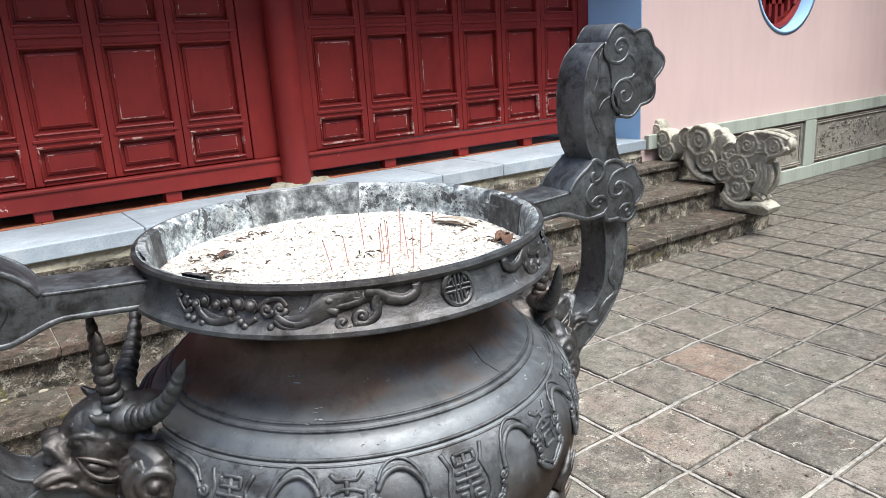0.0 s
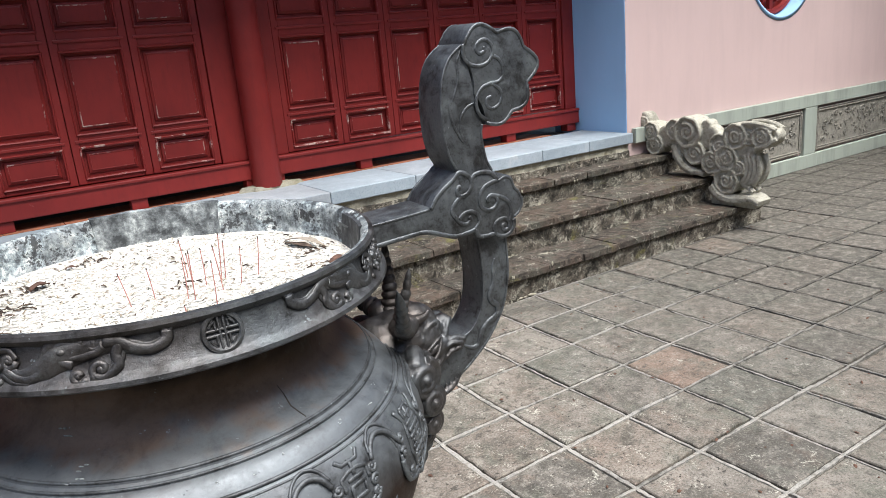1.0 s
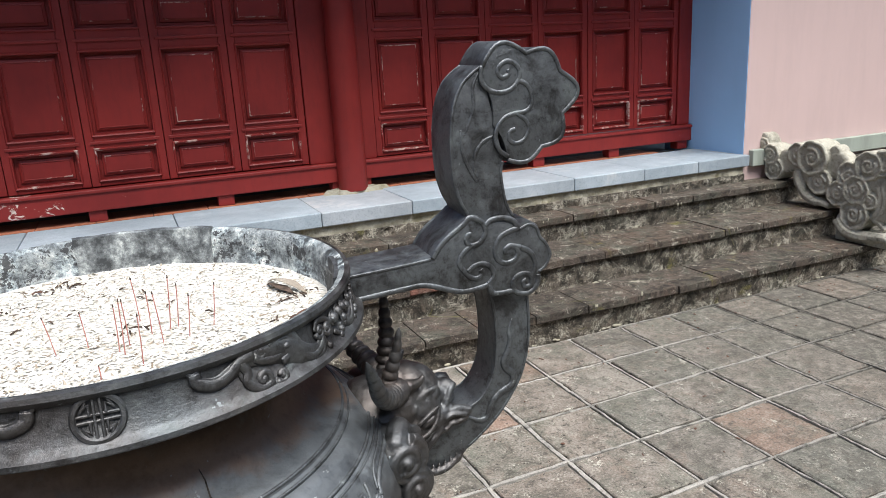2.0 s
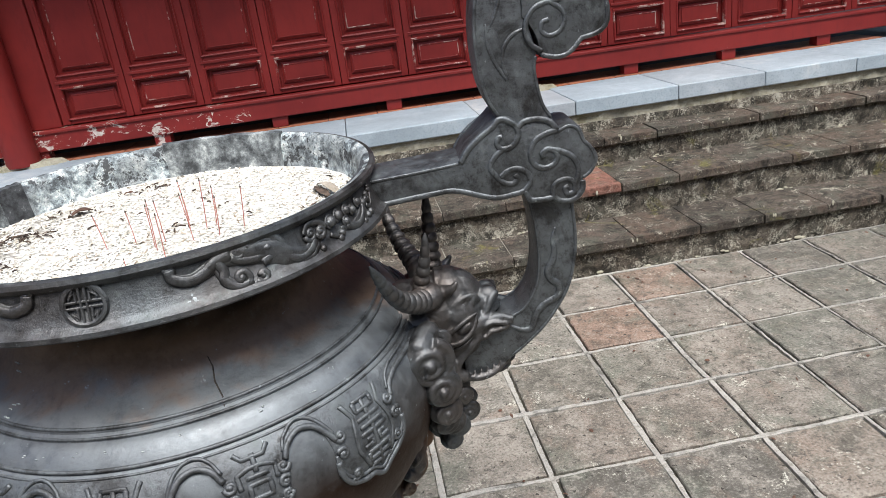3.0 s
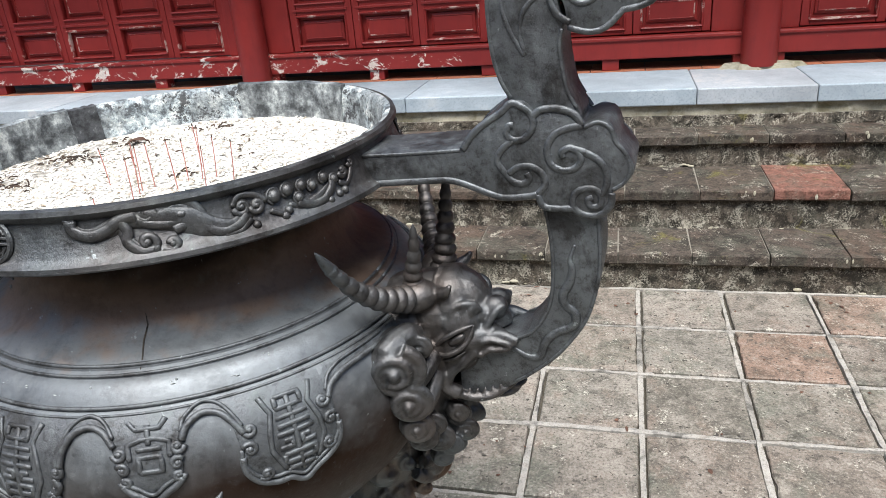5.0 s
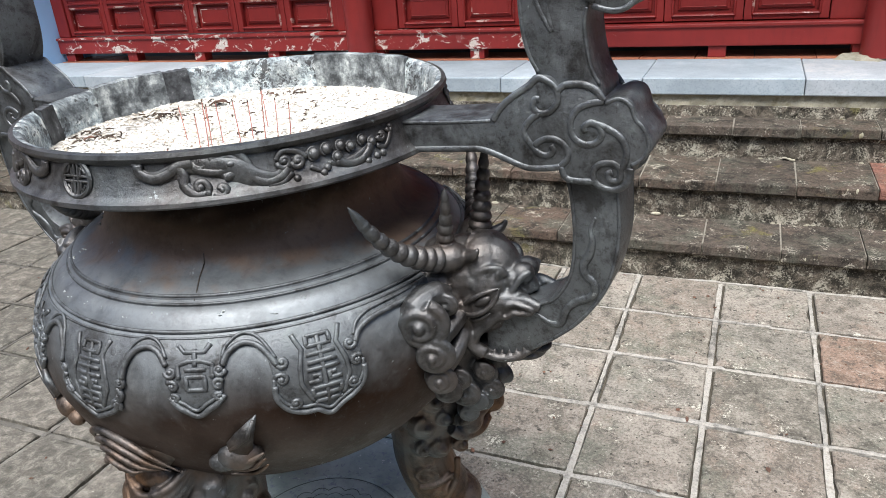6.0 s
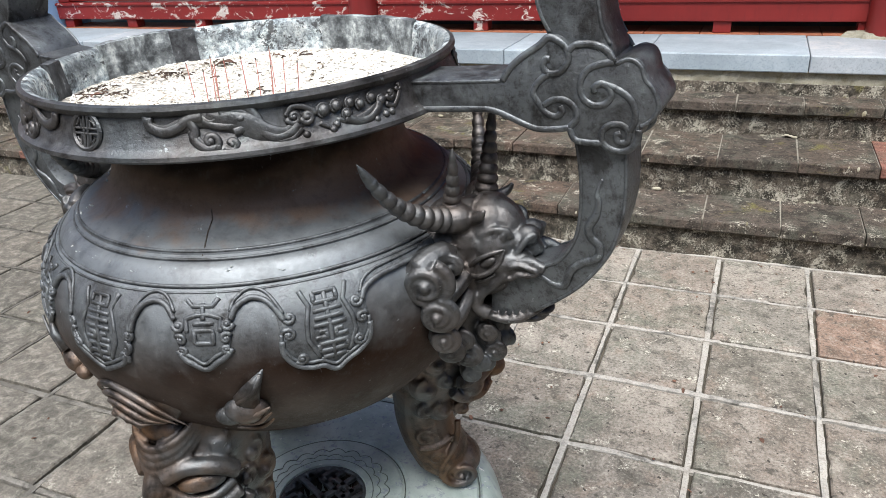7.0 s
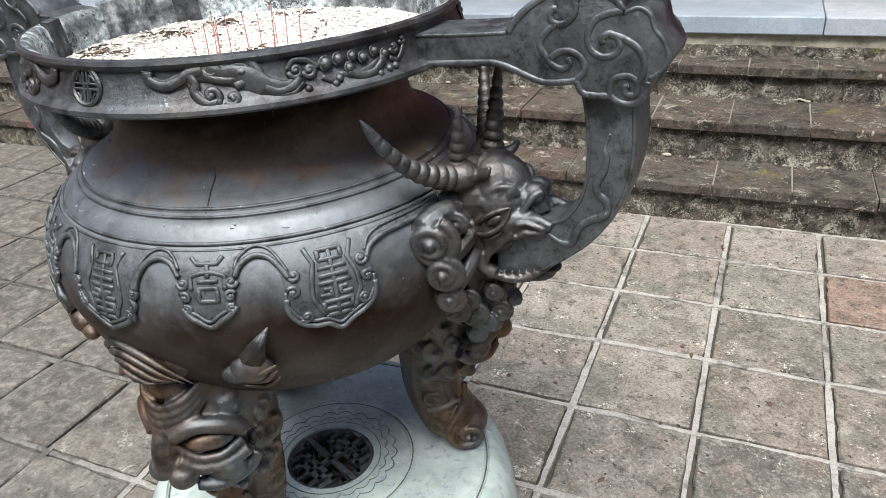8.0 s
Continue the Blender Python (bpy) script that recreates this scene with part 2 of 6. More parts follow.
def red_paint(name, peel=0.6, low=0.0, flake=24):
    m, nt, b = material(name, 0.5, 0, 0.4)
    at = coords(nt, world_space=True)
    streak = coords(nt, (3, 3, 0.6), True)
    big, grain, fine = noise_tex(nt, at, 2.0, 4), noise_tex(nt, streak, 14, 6, 0.7), noise_tex(nt, at, 60, 5, 0.7)
    c = ramp(nt, big, [(0.3, (0.17, 0.013, 0.012)), (0.7, (0.27, 0.024, 0.02))])
    c = mix(nt, ramp(nt, grain, [(0.5, grey(0)), (0.8, grey(0.35))]), c, (0.09, 0.01, 0.01))
    pits = ramp(nt, noise_tex(nt, at, flake, 7, 0.78, 0.6), [(peel, grey(0)), (peel + 0.03, grey(0.9))])
    c = mix(nt, pits, c, ramp(nt, fine, [(0.35, (0.36, 0.2, 0.16)), (0.65, (0.62, 0.5, 0.44))]))
    if low:
        sep = nt.nodes.new("ShaderNodeSeparateXYZ")
        nt.links.new(at, sep.inputs[0])
        near = maths(nt, "MULTIPLY", maths(nt, "LESS_THAN", sep.outputs[0], low), 0.12)
        flakes = noise_tex(nt, coords(nt, (1, 1, 1.4), True), 9, 7, 0.75, 0.8)
        bare = ramp(nt, maths(nt, "ADD", flakes, near), [(0.685, grey(0)), (0.7, grey(1))])
        c = mix(nt, bare, c, ramp(nt, fine, [(0.35, (0.5, 0.42, 0.36)), (0.65, (0.72, 0.66, 0.6))]))
    nt.links.new(c, b.inputs["Base Color"])
    bump(nt, b, mix(nt, 0.5, grain, fine), 0.3, 0.003)
    return m


def plaster(name, colour, stain_or_shade, amount=0.4):
    m, nt, b = material(name, 0.85, 0, 0.25)
    at = coords(nt, world_space=True)
    drip = coords(nt, (2.2, 2.2, 0.35), True)
    big, mid, fine = noise_tex(nt, at, 0.9, 5), noise_tex(nt, drip, 2.5, 7, 0.65), noise_tex(nt, at, 90, 4)
    c = mix(nt, ramp(nt, mid, [(0.45, grey(0)), (0.8, grey(amount))]), colour, stain_or_shade)
    c = mix(nt, ramp(nt, big, [(0.4, grey(0.25)), (0.65, grey(0))]), c, tuple(v * 0.8 for v in colour))
    nt.links.new(c, b.inputs["Base Color"])
    bump(nt, b, mix(nt, 0.5, mid, fine), 0.2, 0.003)
    return m


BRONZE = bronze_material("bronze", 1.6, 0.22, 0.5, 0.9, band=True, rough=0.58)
BRONZE_RAISED = bronze_material("bronze_relief", 1.25, 0.7, -0.5, 0.8, rough=0.56)
BRONZE_RIM = bronze_material("bronze_rim", 0.95, 0.6, -0.2, 0.85, rough=0.48)
BRONZE_HANDLE = bronze_material("bronze_handle", 1.3, 0.75, -0.5, 0.82, rough=0.46)
BRONZE_HEAD = bronze_material("bronze_beast", 0.92, 0.2, 0.0, 0.86, rough=0.47)
BRONZE_LEG = bronze_material("bronze_leg", 1.0, 0.2, 0.9, 0.88, rough=0.5)
TILE = tile_material("floor_tile_clay", (0.94, 0.93, 0.94))
TILE_RED = tile_material("floor_tile_red", (1.15, 0.9, 0.82))
MORTAR = stone_material("mortar", (0.2, 0.18, 0.15), (0.8, 0.78, 0.72), 7, (0.045, 0.042, 0.035), 0.525, relief=1.0, depth=0.01, darkened=True)
SOIL = stone_material("soil", (0.05, 0.045, 0.035), (0.1, 0.09, 0.07), 8)
STEP_BRICK = step_material("step_brick", (0.04, 0.033, 0.027), (0.155, 0.128, 0.105), (0.17, 0.11, 0.085), 0.5, 0.61, 0.5)
STEP_RED = step_material("step_brick_red", (0.1, 0.05, 0.038), (0.33, 0.16, 0.12), (0.24, 0.11, 0.08), 0.56, 0.62)
STEP_RISER = step_material("step_riser", (0.038, 0.033, 0.026), (0.25, 0.215, 0.17), (0.14, 0.1, 0.075), 0.47, 0.57)
JOINT = stone_material("step_joint", (0.12, 0.11, 0.09), (0.5, 0.47, 0.4), 10, (0.05, 0.05, 0.04), 0.55)
LIME = stone_material("lime_mortar", (0.3, 0.28, 0.2), (0.72, 0.68, 0.56), 9, (0.2, 0.18, 0.1), 0.55)
GRANITE = stone_material("granite", (0.34, 0.41, 0.46), (0.46, 0.53, 0.58), 5, (0.5, 0.53, 0.53), 0.62, 0.55, 0.25, 0.003, 0.3)
TERRACOTTA = stone_material("terracotta", (0.36, 0.13, 0.07), (0.5, 0.2, 0.11), 5, by_piece=0.3)
RED = red_paint("red_paint", 0.71)
RED_FIELD = red_paint("red_paint_panel", 0.74)
RED_SCUFF = red_paint("red_paint_scuffed", 0.54, flake=5)
RED_RAIL = red_paint("red_paint_rail", 0.69, -1.3)
PINK = plaster("pink_plaster", (0.62, 0.47, 0.445), (0.44, 0.34, 0.325))
BLUE = plaster("blue_plaster", (0.36, 0.6, 0.9), (0.28, 0.48, 0.74), 0.25)
GREENWASH = plaster("green_plaster", (0.36, 0.4, 0.345), (0.12, 0.135, 0.115), 0.9)
CARVED = stone_material("carved_stone", (0.13, 0.125, 0.105), (0.5, 0.47, 0.4), 10, (0.1, 0.1, 0.08), 0.58, relief=0.8, depth=0.01)
DRAGON_STONE = stone_material("balustrade_stone", (0.26, 0.25, 0.2), (0.76, 0.73, 0.62), 9, (0.1, 0.1, 0.07), 0.57, relief=0.9, depth=0.01)
DARK = stone_material("interior_plaster", (0.1, 0.09, 0.08), (0.14, 0.12, 0.11), 3)
UNSEEN_WALL = stone_material("unseen_wall", (0.1, 0.09, 0.075), (0.22, 0.2, 0.17), 2)
ROOF = stone_material("roof_boards", (0.12, 0.06, 0.045), (0.2, 0.1, 0.07), 4)


# ---- mesh helpers ----
def part(name, bm, mat, parent=None, label="", smooth=False):
    """Link a bmesh as one mesh object, under a thing or part where parent is given."""
    me = bpy.data.meshes.new(name)
    bmesh.ops.recalc_face_normals(bm, faces=bm.faces)
    bm.to_mesh(me)
    bm.free()
    if smooth:
        for p in me.polygons:
            p.use_smooth = True
    for mm in (mat if isinstance(mat, (list, tuple)) else [mat]):
        me.materials.append(mm)
    ob = new(name, me)
    if parent:
        ob.parent = parent
    if label:
        ob["label"] = label
    return ob


def box(bm, lo, hi, bevel=0.0):
    g = bmesh.ops.create_cube(bm, size=1.0)
    vs = g["verts"]
    for v in vs:
        v.co = Vector([lo[i] + (v.co[i] + 0.5) * (hi[i] - lo[i]) for i in range(3)])
    if bevel:
        es = list({e for v in vs for e in v.link_edges})
        bmesh.ops.bevel(bm, geom=es, offset=bevel, segments=2, affect="EDGES", profile=0.5)
    return bm


def boxes(*spans, bevel=0.0):
    bm = bmesh.new()
    for lo, hi in spans:
        b2 = box(bmesh.new(), lo, hi, bevel)
        add(bm, b2)
    return bm


def add(bm, other, m=Matrix()):
    """Copy the bmesh other into bm, and free it."""
    vs = [bm.verts.new(m @ v.co) for v in other.verts]
    other.verts.index_update()
    for f in other.faces:
        try:
            bm.faces.new([vs[v.index] for v in f.verts])
        except ValueError:
            pass
    other.free()
    return bm


def ball(bm, c, r, squash=(1, 1, 1), m=None, seg=16):
    turn = m if m else Matrix()
    mm = Matrix.Translation(c) @ turn @ Matrix.Diagonal((*[r * s for s in squash], 1))
    bmesh.ops.create_uvsphere(bm, u_segments=seg, v_segments=max(6, seg * 2 // 3), radius=1, matrix=mm)


def lathe(profile, seg=96, bm=None):
    """A surface of revolution about z from (height, radius) pairs."""
    bm = bm or bmesh.new()
    rings = []
    for h, r in profile:
        if r < 1e-5:
            rings.append([bm.verts.new((0, 0, h))])
        else:
            rings.append([bm.verts.new((r * math.cos(2 * math.pi * k / seg), r * math.sin(2 * math.pi * k / seg), h)) for k in range(seg)])
    for a, b in zip(rings, rings[1:]):
        for k in range(seg):
            q = [a[k % len(a)], a[(k + 1) % len(a)], b[(k + 1) % len(b)], b[k % len(b)]]
            q = [v for i, v in enumerate(q) if v not in q[:i]]
            if len(q) > 2:
                bm.faces.new(q)
    return bm


def sweep(bm, pts, radii, seg=8, flat=1.0, up=None):
    """A tube along points, with a radius at each (or one for all). flat: its height over its width."""
    pts = [Vector(p) for p in pts]
    if not isinstance(radii, (list, tuple)):
        radii = [radii] * len(pts)
    rings, side = [], None
    for i, p in enumerate(pts):
        d = (pts[min(i + 1, len(pts) - 1)] - pts[max(i - 1, 0)]).normalized()
        if up is not None:
            n = Vector(up(p)) if callable(up) else Vector(up)
            side = d.cross(n)
        elif side is None:
            side = d.cross(Vector((0.3, 0.2, 1)))
        else:
            side = side - d * side.dot(d)
        if side.length < 1e-6:
            side = d.orthogonal()
        side.normalize()
        n = side.cross(d).normalized()
        rings.append([bm.verts.new(p + radii[i] * (side * math.cos(2 * math.pi * k / seg) + n * flat * math.sin(2 * math.pi * k / seg))) for k in range(seg)])
    for a, b in zip(rings, rings[1:]):
        for k in range(seg):
            bm.faces.new((a[k], a[(k + 1) % seg], b[(k + 1) % seg], b[k]))
    bm.faces.new(rings[0][::-1])
    bm.faces.new(rings[-1])
    return bm


def smooth_line(ctrl, n=8):
    """A smooth line through control points (Catmull-Rom)."""
    c = [Vector(p) for p in ctrl]
    c = [2 * c[0] - c[1]] + c + [2 * c[-1] - c[-2]]
    out = []
    for i in range(1, len(c) - 2):
        for k in range(n):
            t = k / n
            a, b, d, e = c[i - 1], c[i], c[i + 1], c[i + 2]
            out.append(0.5 * (2 * b + (d - a) * t + (2 * a - 5 * b + 4 * d - e) * t * t + (3 * b - a - 3 * d + e) * t ** 3))
    out.append(c[-2])
    return out


def spiral(c, r0, r1, a0, turns, n=22):
    """Points of a flat spiral round c, angles in degrees."""
    out = []
    for k in range(n + 1):
        t = k / n
        r, a = r0 + (r1 - r0) * t ** 0.8, radians(a0 + 360 * turns * t)
        out.append((c[0] + r * math.cos(a), c[1] + r * math.sin(a)))
    return out


def lobes(anchors, n=8):
    """A closed outline from (x, y, bulge): the edge to the next point bows out to its right by bulge times its length."""
    out = []
    for i, (x, y, b) in enumerate(anchors):
        x2, y2, _ = anchors[(i + 1) % len(anchors)]
        out.append((x, y))
        if abs(b) < 1e-6:
            continue
        dx, dy = x2 - x, y2 - y
        for k in range(1, n):
            t = k / n
            s = b * math.sin(math.pi * t)
            out.append((x + dx * t + dy * s, y + dy * t - dx * s))
    return out


def slab(outline, y0, y1, bevel=0.004, bm=None):
    """A plate in the x-z plane from y0 to y1, with rounded edges, from a closed outline."""
    b = bmesh.new()
    f = b.faces.new([b.verts.new((x, y0, z)) for x, z in outline])
    r = bmesh.ops.extrude_face_region(b, geom=[f])
    for v in r["geom"]:
        if isinstance(v, bmesh.types.BMVert):
            v.co.y = y1
    bmesh.ops.recalc_face_normals(b, faces=b.faces)
    if bevel:
        es = [e for e in b.edges if abs(e.verts[0].co.y - e.verts[1].co.y) < 1e-6]
        bmesh.ops.bevel(b, geom=es, offset=bevel, segments=2, affect="EDGES", profile=0.6)
    big = [f for f in b.faces if len(f.verts) > 4]
    bmesh.ops.triangulate(b, faces=big)
    return add(bm, b) if bm else b


def empty(name, m=Matrix()):
    ob = new(name)
    ob.matrix_world = m
    return ob


def shade_auto(ob, degrees=38):
    """Smooth shading with the sharp edges kept."""
    bm = bmesh.new()
    bm.from_mesh(ob.data)
    for e in bm.edges:
        e.smooth = not (len(e.link_faces) == 2 and e.calc_face_angle(0) > radians(degrees))
    for f in bm.faces:
        f.smooth = True
    bm.to_mesh(ob.data)
    bm.free()
    return ob


def voxel(ob, size, smooth=4):
    """Melt the joined masses of a cast or carved thing into one skin."""
    r = ob.modifiers.new("melt", "REMESH")
    r.mode, r.voxel_size, r.use_smooth_shade = "VOXEL", size, True
    if smooth:
        s = ob.modifiers.new("soften", "SMOOTH")
        s.factor, s.iterations = 0.5, smooth
    return ob


def rough_face(x0, x1, y, z0, z1, cell=0.028, depth=0.008, seed=1.0):
    """An uneven upright masonry face that looks towards -y, with its edges turned back."""
    bm = bmesh.new()
    nx, nz = max(2, int((x1 - x0) / cell)), max(2, int((z1 - z0) / cell))
    vs = []
    for i in range(nx + 1):
        col = []
        for k in range(nz + 1):
            x, z = x0 + (x1 - x0) * i / nx, z0 + (z1 - z0) * k / nz
            d = depth * (noise.noise(Vector((x * 9, seed, z * 14))) + 0.6 * noise.noise(Vector((x * 31, seed + 5, z * 37))))
            col.append(bm.verts.new((x, y - d, z)))
        vs.append([bm.verts.new((col[0].co.x, y + 0.05, z0))] + col + [bm.verts.new((col[0].co.x, y + 0.05, z1))])
    for a, b in zip(vs, vs[1:]):
        for k in range(len(a) - 1):
            bm.faces.new((a[k], a[k + 1], b[k + 1], b[k]))
    return bm

# ---- the setting: ground, steps, terrace, walls ----
P = 0.32            # pitch of the floor tiles
DOOR_Y = 2.022      # plane of the door leaves
TOP = 0.662         # top of the terrace kerb
MID = -1.149        # middle of the three bays


def structure(ob, label, category):
    return tagged(ob, label, category, kind="structure")


ground = structure(part("ground", boxes(((-400, -400, -0.4), (400, 400, -0.016))), SOIL), "dark packed soil under the courtyard paving", "ground")

# terrace body and steps
STEPS = [(0.625, 0.158), (0.9, 0.333), (1.24, 0.483)]
X0, X1 = 2 * MID - 3.46, 3.46
steps = structure(empty("steps"), "three weathered brick steps with lichen-stained risers", "steps")
for y, z0, z1, back in ((0.654, -0.1, 0.114, 1.0), (0.926, 0.1, 0.289, 1.35), (1.267, 0.28, 0.439, 1.6)):
    part("core", boxes(((X0 + 0.01, y + 0.03, z0), (X1 - 0.01, back, z1 - 0.003))), STEP_RISER, steps)
    part("riser", rough_face(X0, X1, y, z0, z1, seed=y * 10), STEP_RISER, steps, "crumbling riser of lichened masonry")
    part("bedding", boxes(((X0 + 0.004, y + 0.004, z1 - 0.003), (X1 - 0.004, back - 0.02, z1 + 0.038))), JOINT, steps, "pale joints between the tread bricks")
terrace = structure(part("terrace", boxes(((X0 + 0.45, 1.49, 0.0), (X1 - 0.5, 6.0, 0.58))), LIME), "lime-mortared terrace edge under the stone kerb", "terrace")
part("bed_face", rough_face(X0 + 0.45, X1 - 0.5, 1.45, 0.528, 0.586, 0.02, 0.012, 3.0), LIME, terrace, "ragged pale lime bedding")
part("haunch", rough_face(X0 + 0.45, X1 - 0.5, 1.434, 0.47, 0.531, 0.02, 0.014, 8.0), STEP_RISER, terrace, "dark mossy haunch at the back of the top tread")

# house front
BAYS = [(2 * MID - 2.854, 2 * MID - 0.475), (-2.342, 0.044), (0.475, 2.854)]
COLUMNS = [2 * MID - 0.283, 0.283]
WALL_Y, WALL_X = 1.47, 2.975


def pierced_wall(x0, x1, z0, z1, y0, y1, hole=None):
    """A wall with an optional round opening (x, z, radius) through it."""
    bm = bmesh.new()
    rim = [bm.verts.new((x, y0, z)) for x, z in ((x0, z0), (x1, z0), (x1, z1), (x0, z1))]
    edges = [bm.edges.new((rim[i], rim[(i + 1) % 4])) for i in range(4)]
    if hole:
        hx, hz, r = hole
        ring = [bm.verts.new((hx + r * math.cos(2 * math.pi * k / 64), y0, hz + r * math.sin(2 * math.pi * k / 64))) for k in range(64)]
        edges += [bm.edges.new((ring[k], ring[(k + 1) % 64])) for k in range(64)]
    bmesh.ops.triangle_fill(bm, edges=edges, use_beauty=True)
    r = bmesh.ops.extrude_face_region(bm, geom=list(bm.faces))
    for v in r["geom"]:
        if isinstance(v, bmesh.types.BMVert):
            v.co.y = y1
    return bm


WIN_X, WIN_Z, WIN_R = 4.94, 1.88, 0.47
for side, name in ((1, "wall_east"), (-1, "wall_west")):
    flip = Matrix.Translation((0 if side > 0 else 2 * MID, 0, 0)) @ Matrix.Diagonal((side, 1, 1, 1))
    bm = pierced_wall(WALL_X, 14.0, 0.0, 3.6, WALL_Y, WALL_Y + 0.22, (WIN_X, WIN_Z, WIN_R))
    bmesh.ops.transform(bm, matrix=flip, verts=bm.verts)
    structure(part(name, bm, PINK), "faded pink plastered house wall with a round window", "wall")
    bm = boxes(((WALL_X - 0.004, WALL_Y + 0.003, 0.5), (WALL_X + 0.1, DOOR_Y + 0.25, 3.45)))
    bmesh.ops.transform(bm, matrix=flip, verts=bm.verts)
    structure(part("jamb_wall", bm, BLUE), "sky-blue plastered return of the door recess", "wall")
    # wainscot with carved panels
    bm = boxes(((3.35, WALL_Y - 0.05, 0.0), (14.0, WALL_Y - 0.002, 0.13)), ((3.02, WALL_Y - 0.045, 0.575), (14.0, WALL_Y - 0.002, 0.69)),
               *[((x, WALL_Y - 0.043, 0.13), (x + 0.2, WALL_Y - 0.002, 0.575)) for x in (3.42, 5.32, 7.22, 9.12, 11.02)], bevel=0.006)
    bmesh.ops.transform(bm, matrix=flip, verts=bm.verts)
    wainscot = structure(part("wainscot", bm, GREENWASH), "grey-green plaster plinth with a moulded cap and sunken panels", "wall trim")
    for i, x in enumerate((3.62, 5.52, 7.42, 9.32)):
        bm = boxes(((x + 0.05, WALL_Y - 0.018, 0.18), (x + 1.65, WALL_Y - 0.001, 0.525)))
        rng = random.Random(31 + i)
        for k in range(70):
            cx, cz = x + rng.uniform(0.12, 1.58), rng.uniform(0.23, 0.47)
            s = rng.uniform(0.012, 0.04)
            sp = spiral((cx, cz), s, 0.004, rng.uniform(0, 360), rng.choice((-0.9, 0.9)), 9)
            sweep(bm, [(a, WALL_Y - 0.02, b) for a, b in sp], 0.008, 5)
        for a, b in ((0.0, 0.0), (0.02, 0.02)):
            fr = [(x + 0.03 + a, 0.16 + b), (x + 1.67 - a, 0.16 + b), (x + 1.67 - a, 0.545 - b), (x + 0.03 + a, 0.545 - b)]
            for p, q in zip(fr, fr[1:] + fr[:1]):
                sweep(bm, [(p[0], WALL_Y - 0.024, p[1]), (q[0], WALL_Y - 0.024, q[1])], 0.008, 6)
        bmesh.ops.transform(bm, matrix=flip, verts=bm.verts)
        part("carved_panel", bm, CARVED, wainscot, "stone panel carved with worn floral scrolls")
    # round window
    win = structure(empty("window_1" if side > 0 else "window_2", flip @ Matrix.Translation((WIN_X, WALL_Y, WIN_Z))), "round window with a blue reveal and red lattice", "window")
    bm = bmesh.new()
    ring = lathe([(0.0, WIN_R - 0.001), (0.22, WIN_R - 0.001), (0.22, WIN_R - 0.02), (0.17, WIN_R - 0.02), (0.0, WIN_R - 0.012), (-0.004, WIN_R + 0.028), (-0.004, WIN_R - 0.001)], 64)
    add(bm, ring, Matrix.Rotation(radians(-90), 4, "X"))
    part("reveal", bm, BLUE, win, "sky-blue plaster reveal", True)
    bm = bmesh.new()
    bars = [(-0.3, 0.0, 0.3, 0.0), (0.0, -0.42, 0.0, 0.42), (-0.2, 0.12, 0.2, 0.12), (-0.2, -0.12, 0.2, -0.12), (-0.2, 0.12, -0.2, 0.26), (0.2, 0.12, 0.2, 0.26),
            (-0.2, -0.12, -0.2, -0.26), (0.2, -0.12, 0.2, -0.26), (-0.1, 0.2, 0.1, 0.2), (-0.1, -0.2, 0.1, -0.2), (-0.1, 0.2, -0.1, 0.31), (0.1, 0.2, 0.1, 0.31),
            (-0.1, -0.2, -0.1, -0.31), (0.1, -0.2, 0.1, -0.31), (-0.3, -0.2, -0.3, 0.2), (0.3, -0.2, 0.3, 0.2)]
    for x0, z0, x1, z1 in bars:
        add(bm, box(bmesh.new(), (min(x0, x1) - 0.022, 0.1, min(z0, z1) - 0.022), (max(x0, x1) + 0.022, 0.135, max(z0, z1) + 0.022), 0.003))
    sweep(bm, [(0.42 * math.cos(a), 0.118, 0.42 * math.sin(a)) for a in np.linspace(0, 2 * math.pi, 49)], 0.03, 6)
    part("lattice", bm, RED, win, "red-painted wooden longevity lattice")
    part("backing", boxes(((-0.46, 0.15, -0.46), (0.46, 0.17, 0.46))), RED_FIELD, win, "dark red boards behind the lattice")

# closing surfaces of the house
structure(part("house_back_wall", boxes(((X0, 6.0, 0.0), (X1, 6.2, 3.45))), DARK), "plain wall at the back of the hall", "wall")
structure(part("lintel_wall", boxes(((2 * MID - WALL_X, DOOR_Y - 0.02, 2.62), (WALL_X, DOOR_Y + 0.2, 3.45))), RED), "red-painted lintel boarding above the doors", "wall")
# the low second box is unseen, added to darken the door tops
structure(part("eave", boxes(((-16, 0.8, 3.45), (14, 6.4, 3.57)), ((2 * MID - WALL_X, 1.1, 2.7), (WALL_X - 0.006, DOOR_Y - 0.03, 2.78))), ROOF), "timber underside of the overhanging eave, with unseen low boards added to shade the doors", "roof")

# unseen walls added behind and beside the camera to cut low sky light
for name, lo, hi in (("courtyard_wall_south", (-17, -9.4, 0), (15, -9.0, 6.4)), ("courtyard_wall_west", (-17.4, -9.4, 0), (-17, 6.4, 6.4)), ("courtyard_wall_east", (7.5, -9.4, 0), (7.9, 1.47, 5.6))):
    structure(part(name, boxes((lo, hi)), UNSEEN_WALL), "plain unseen wall added to hold back low sky light", "wall")

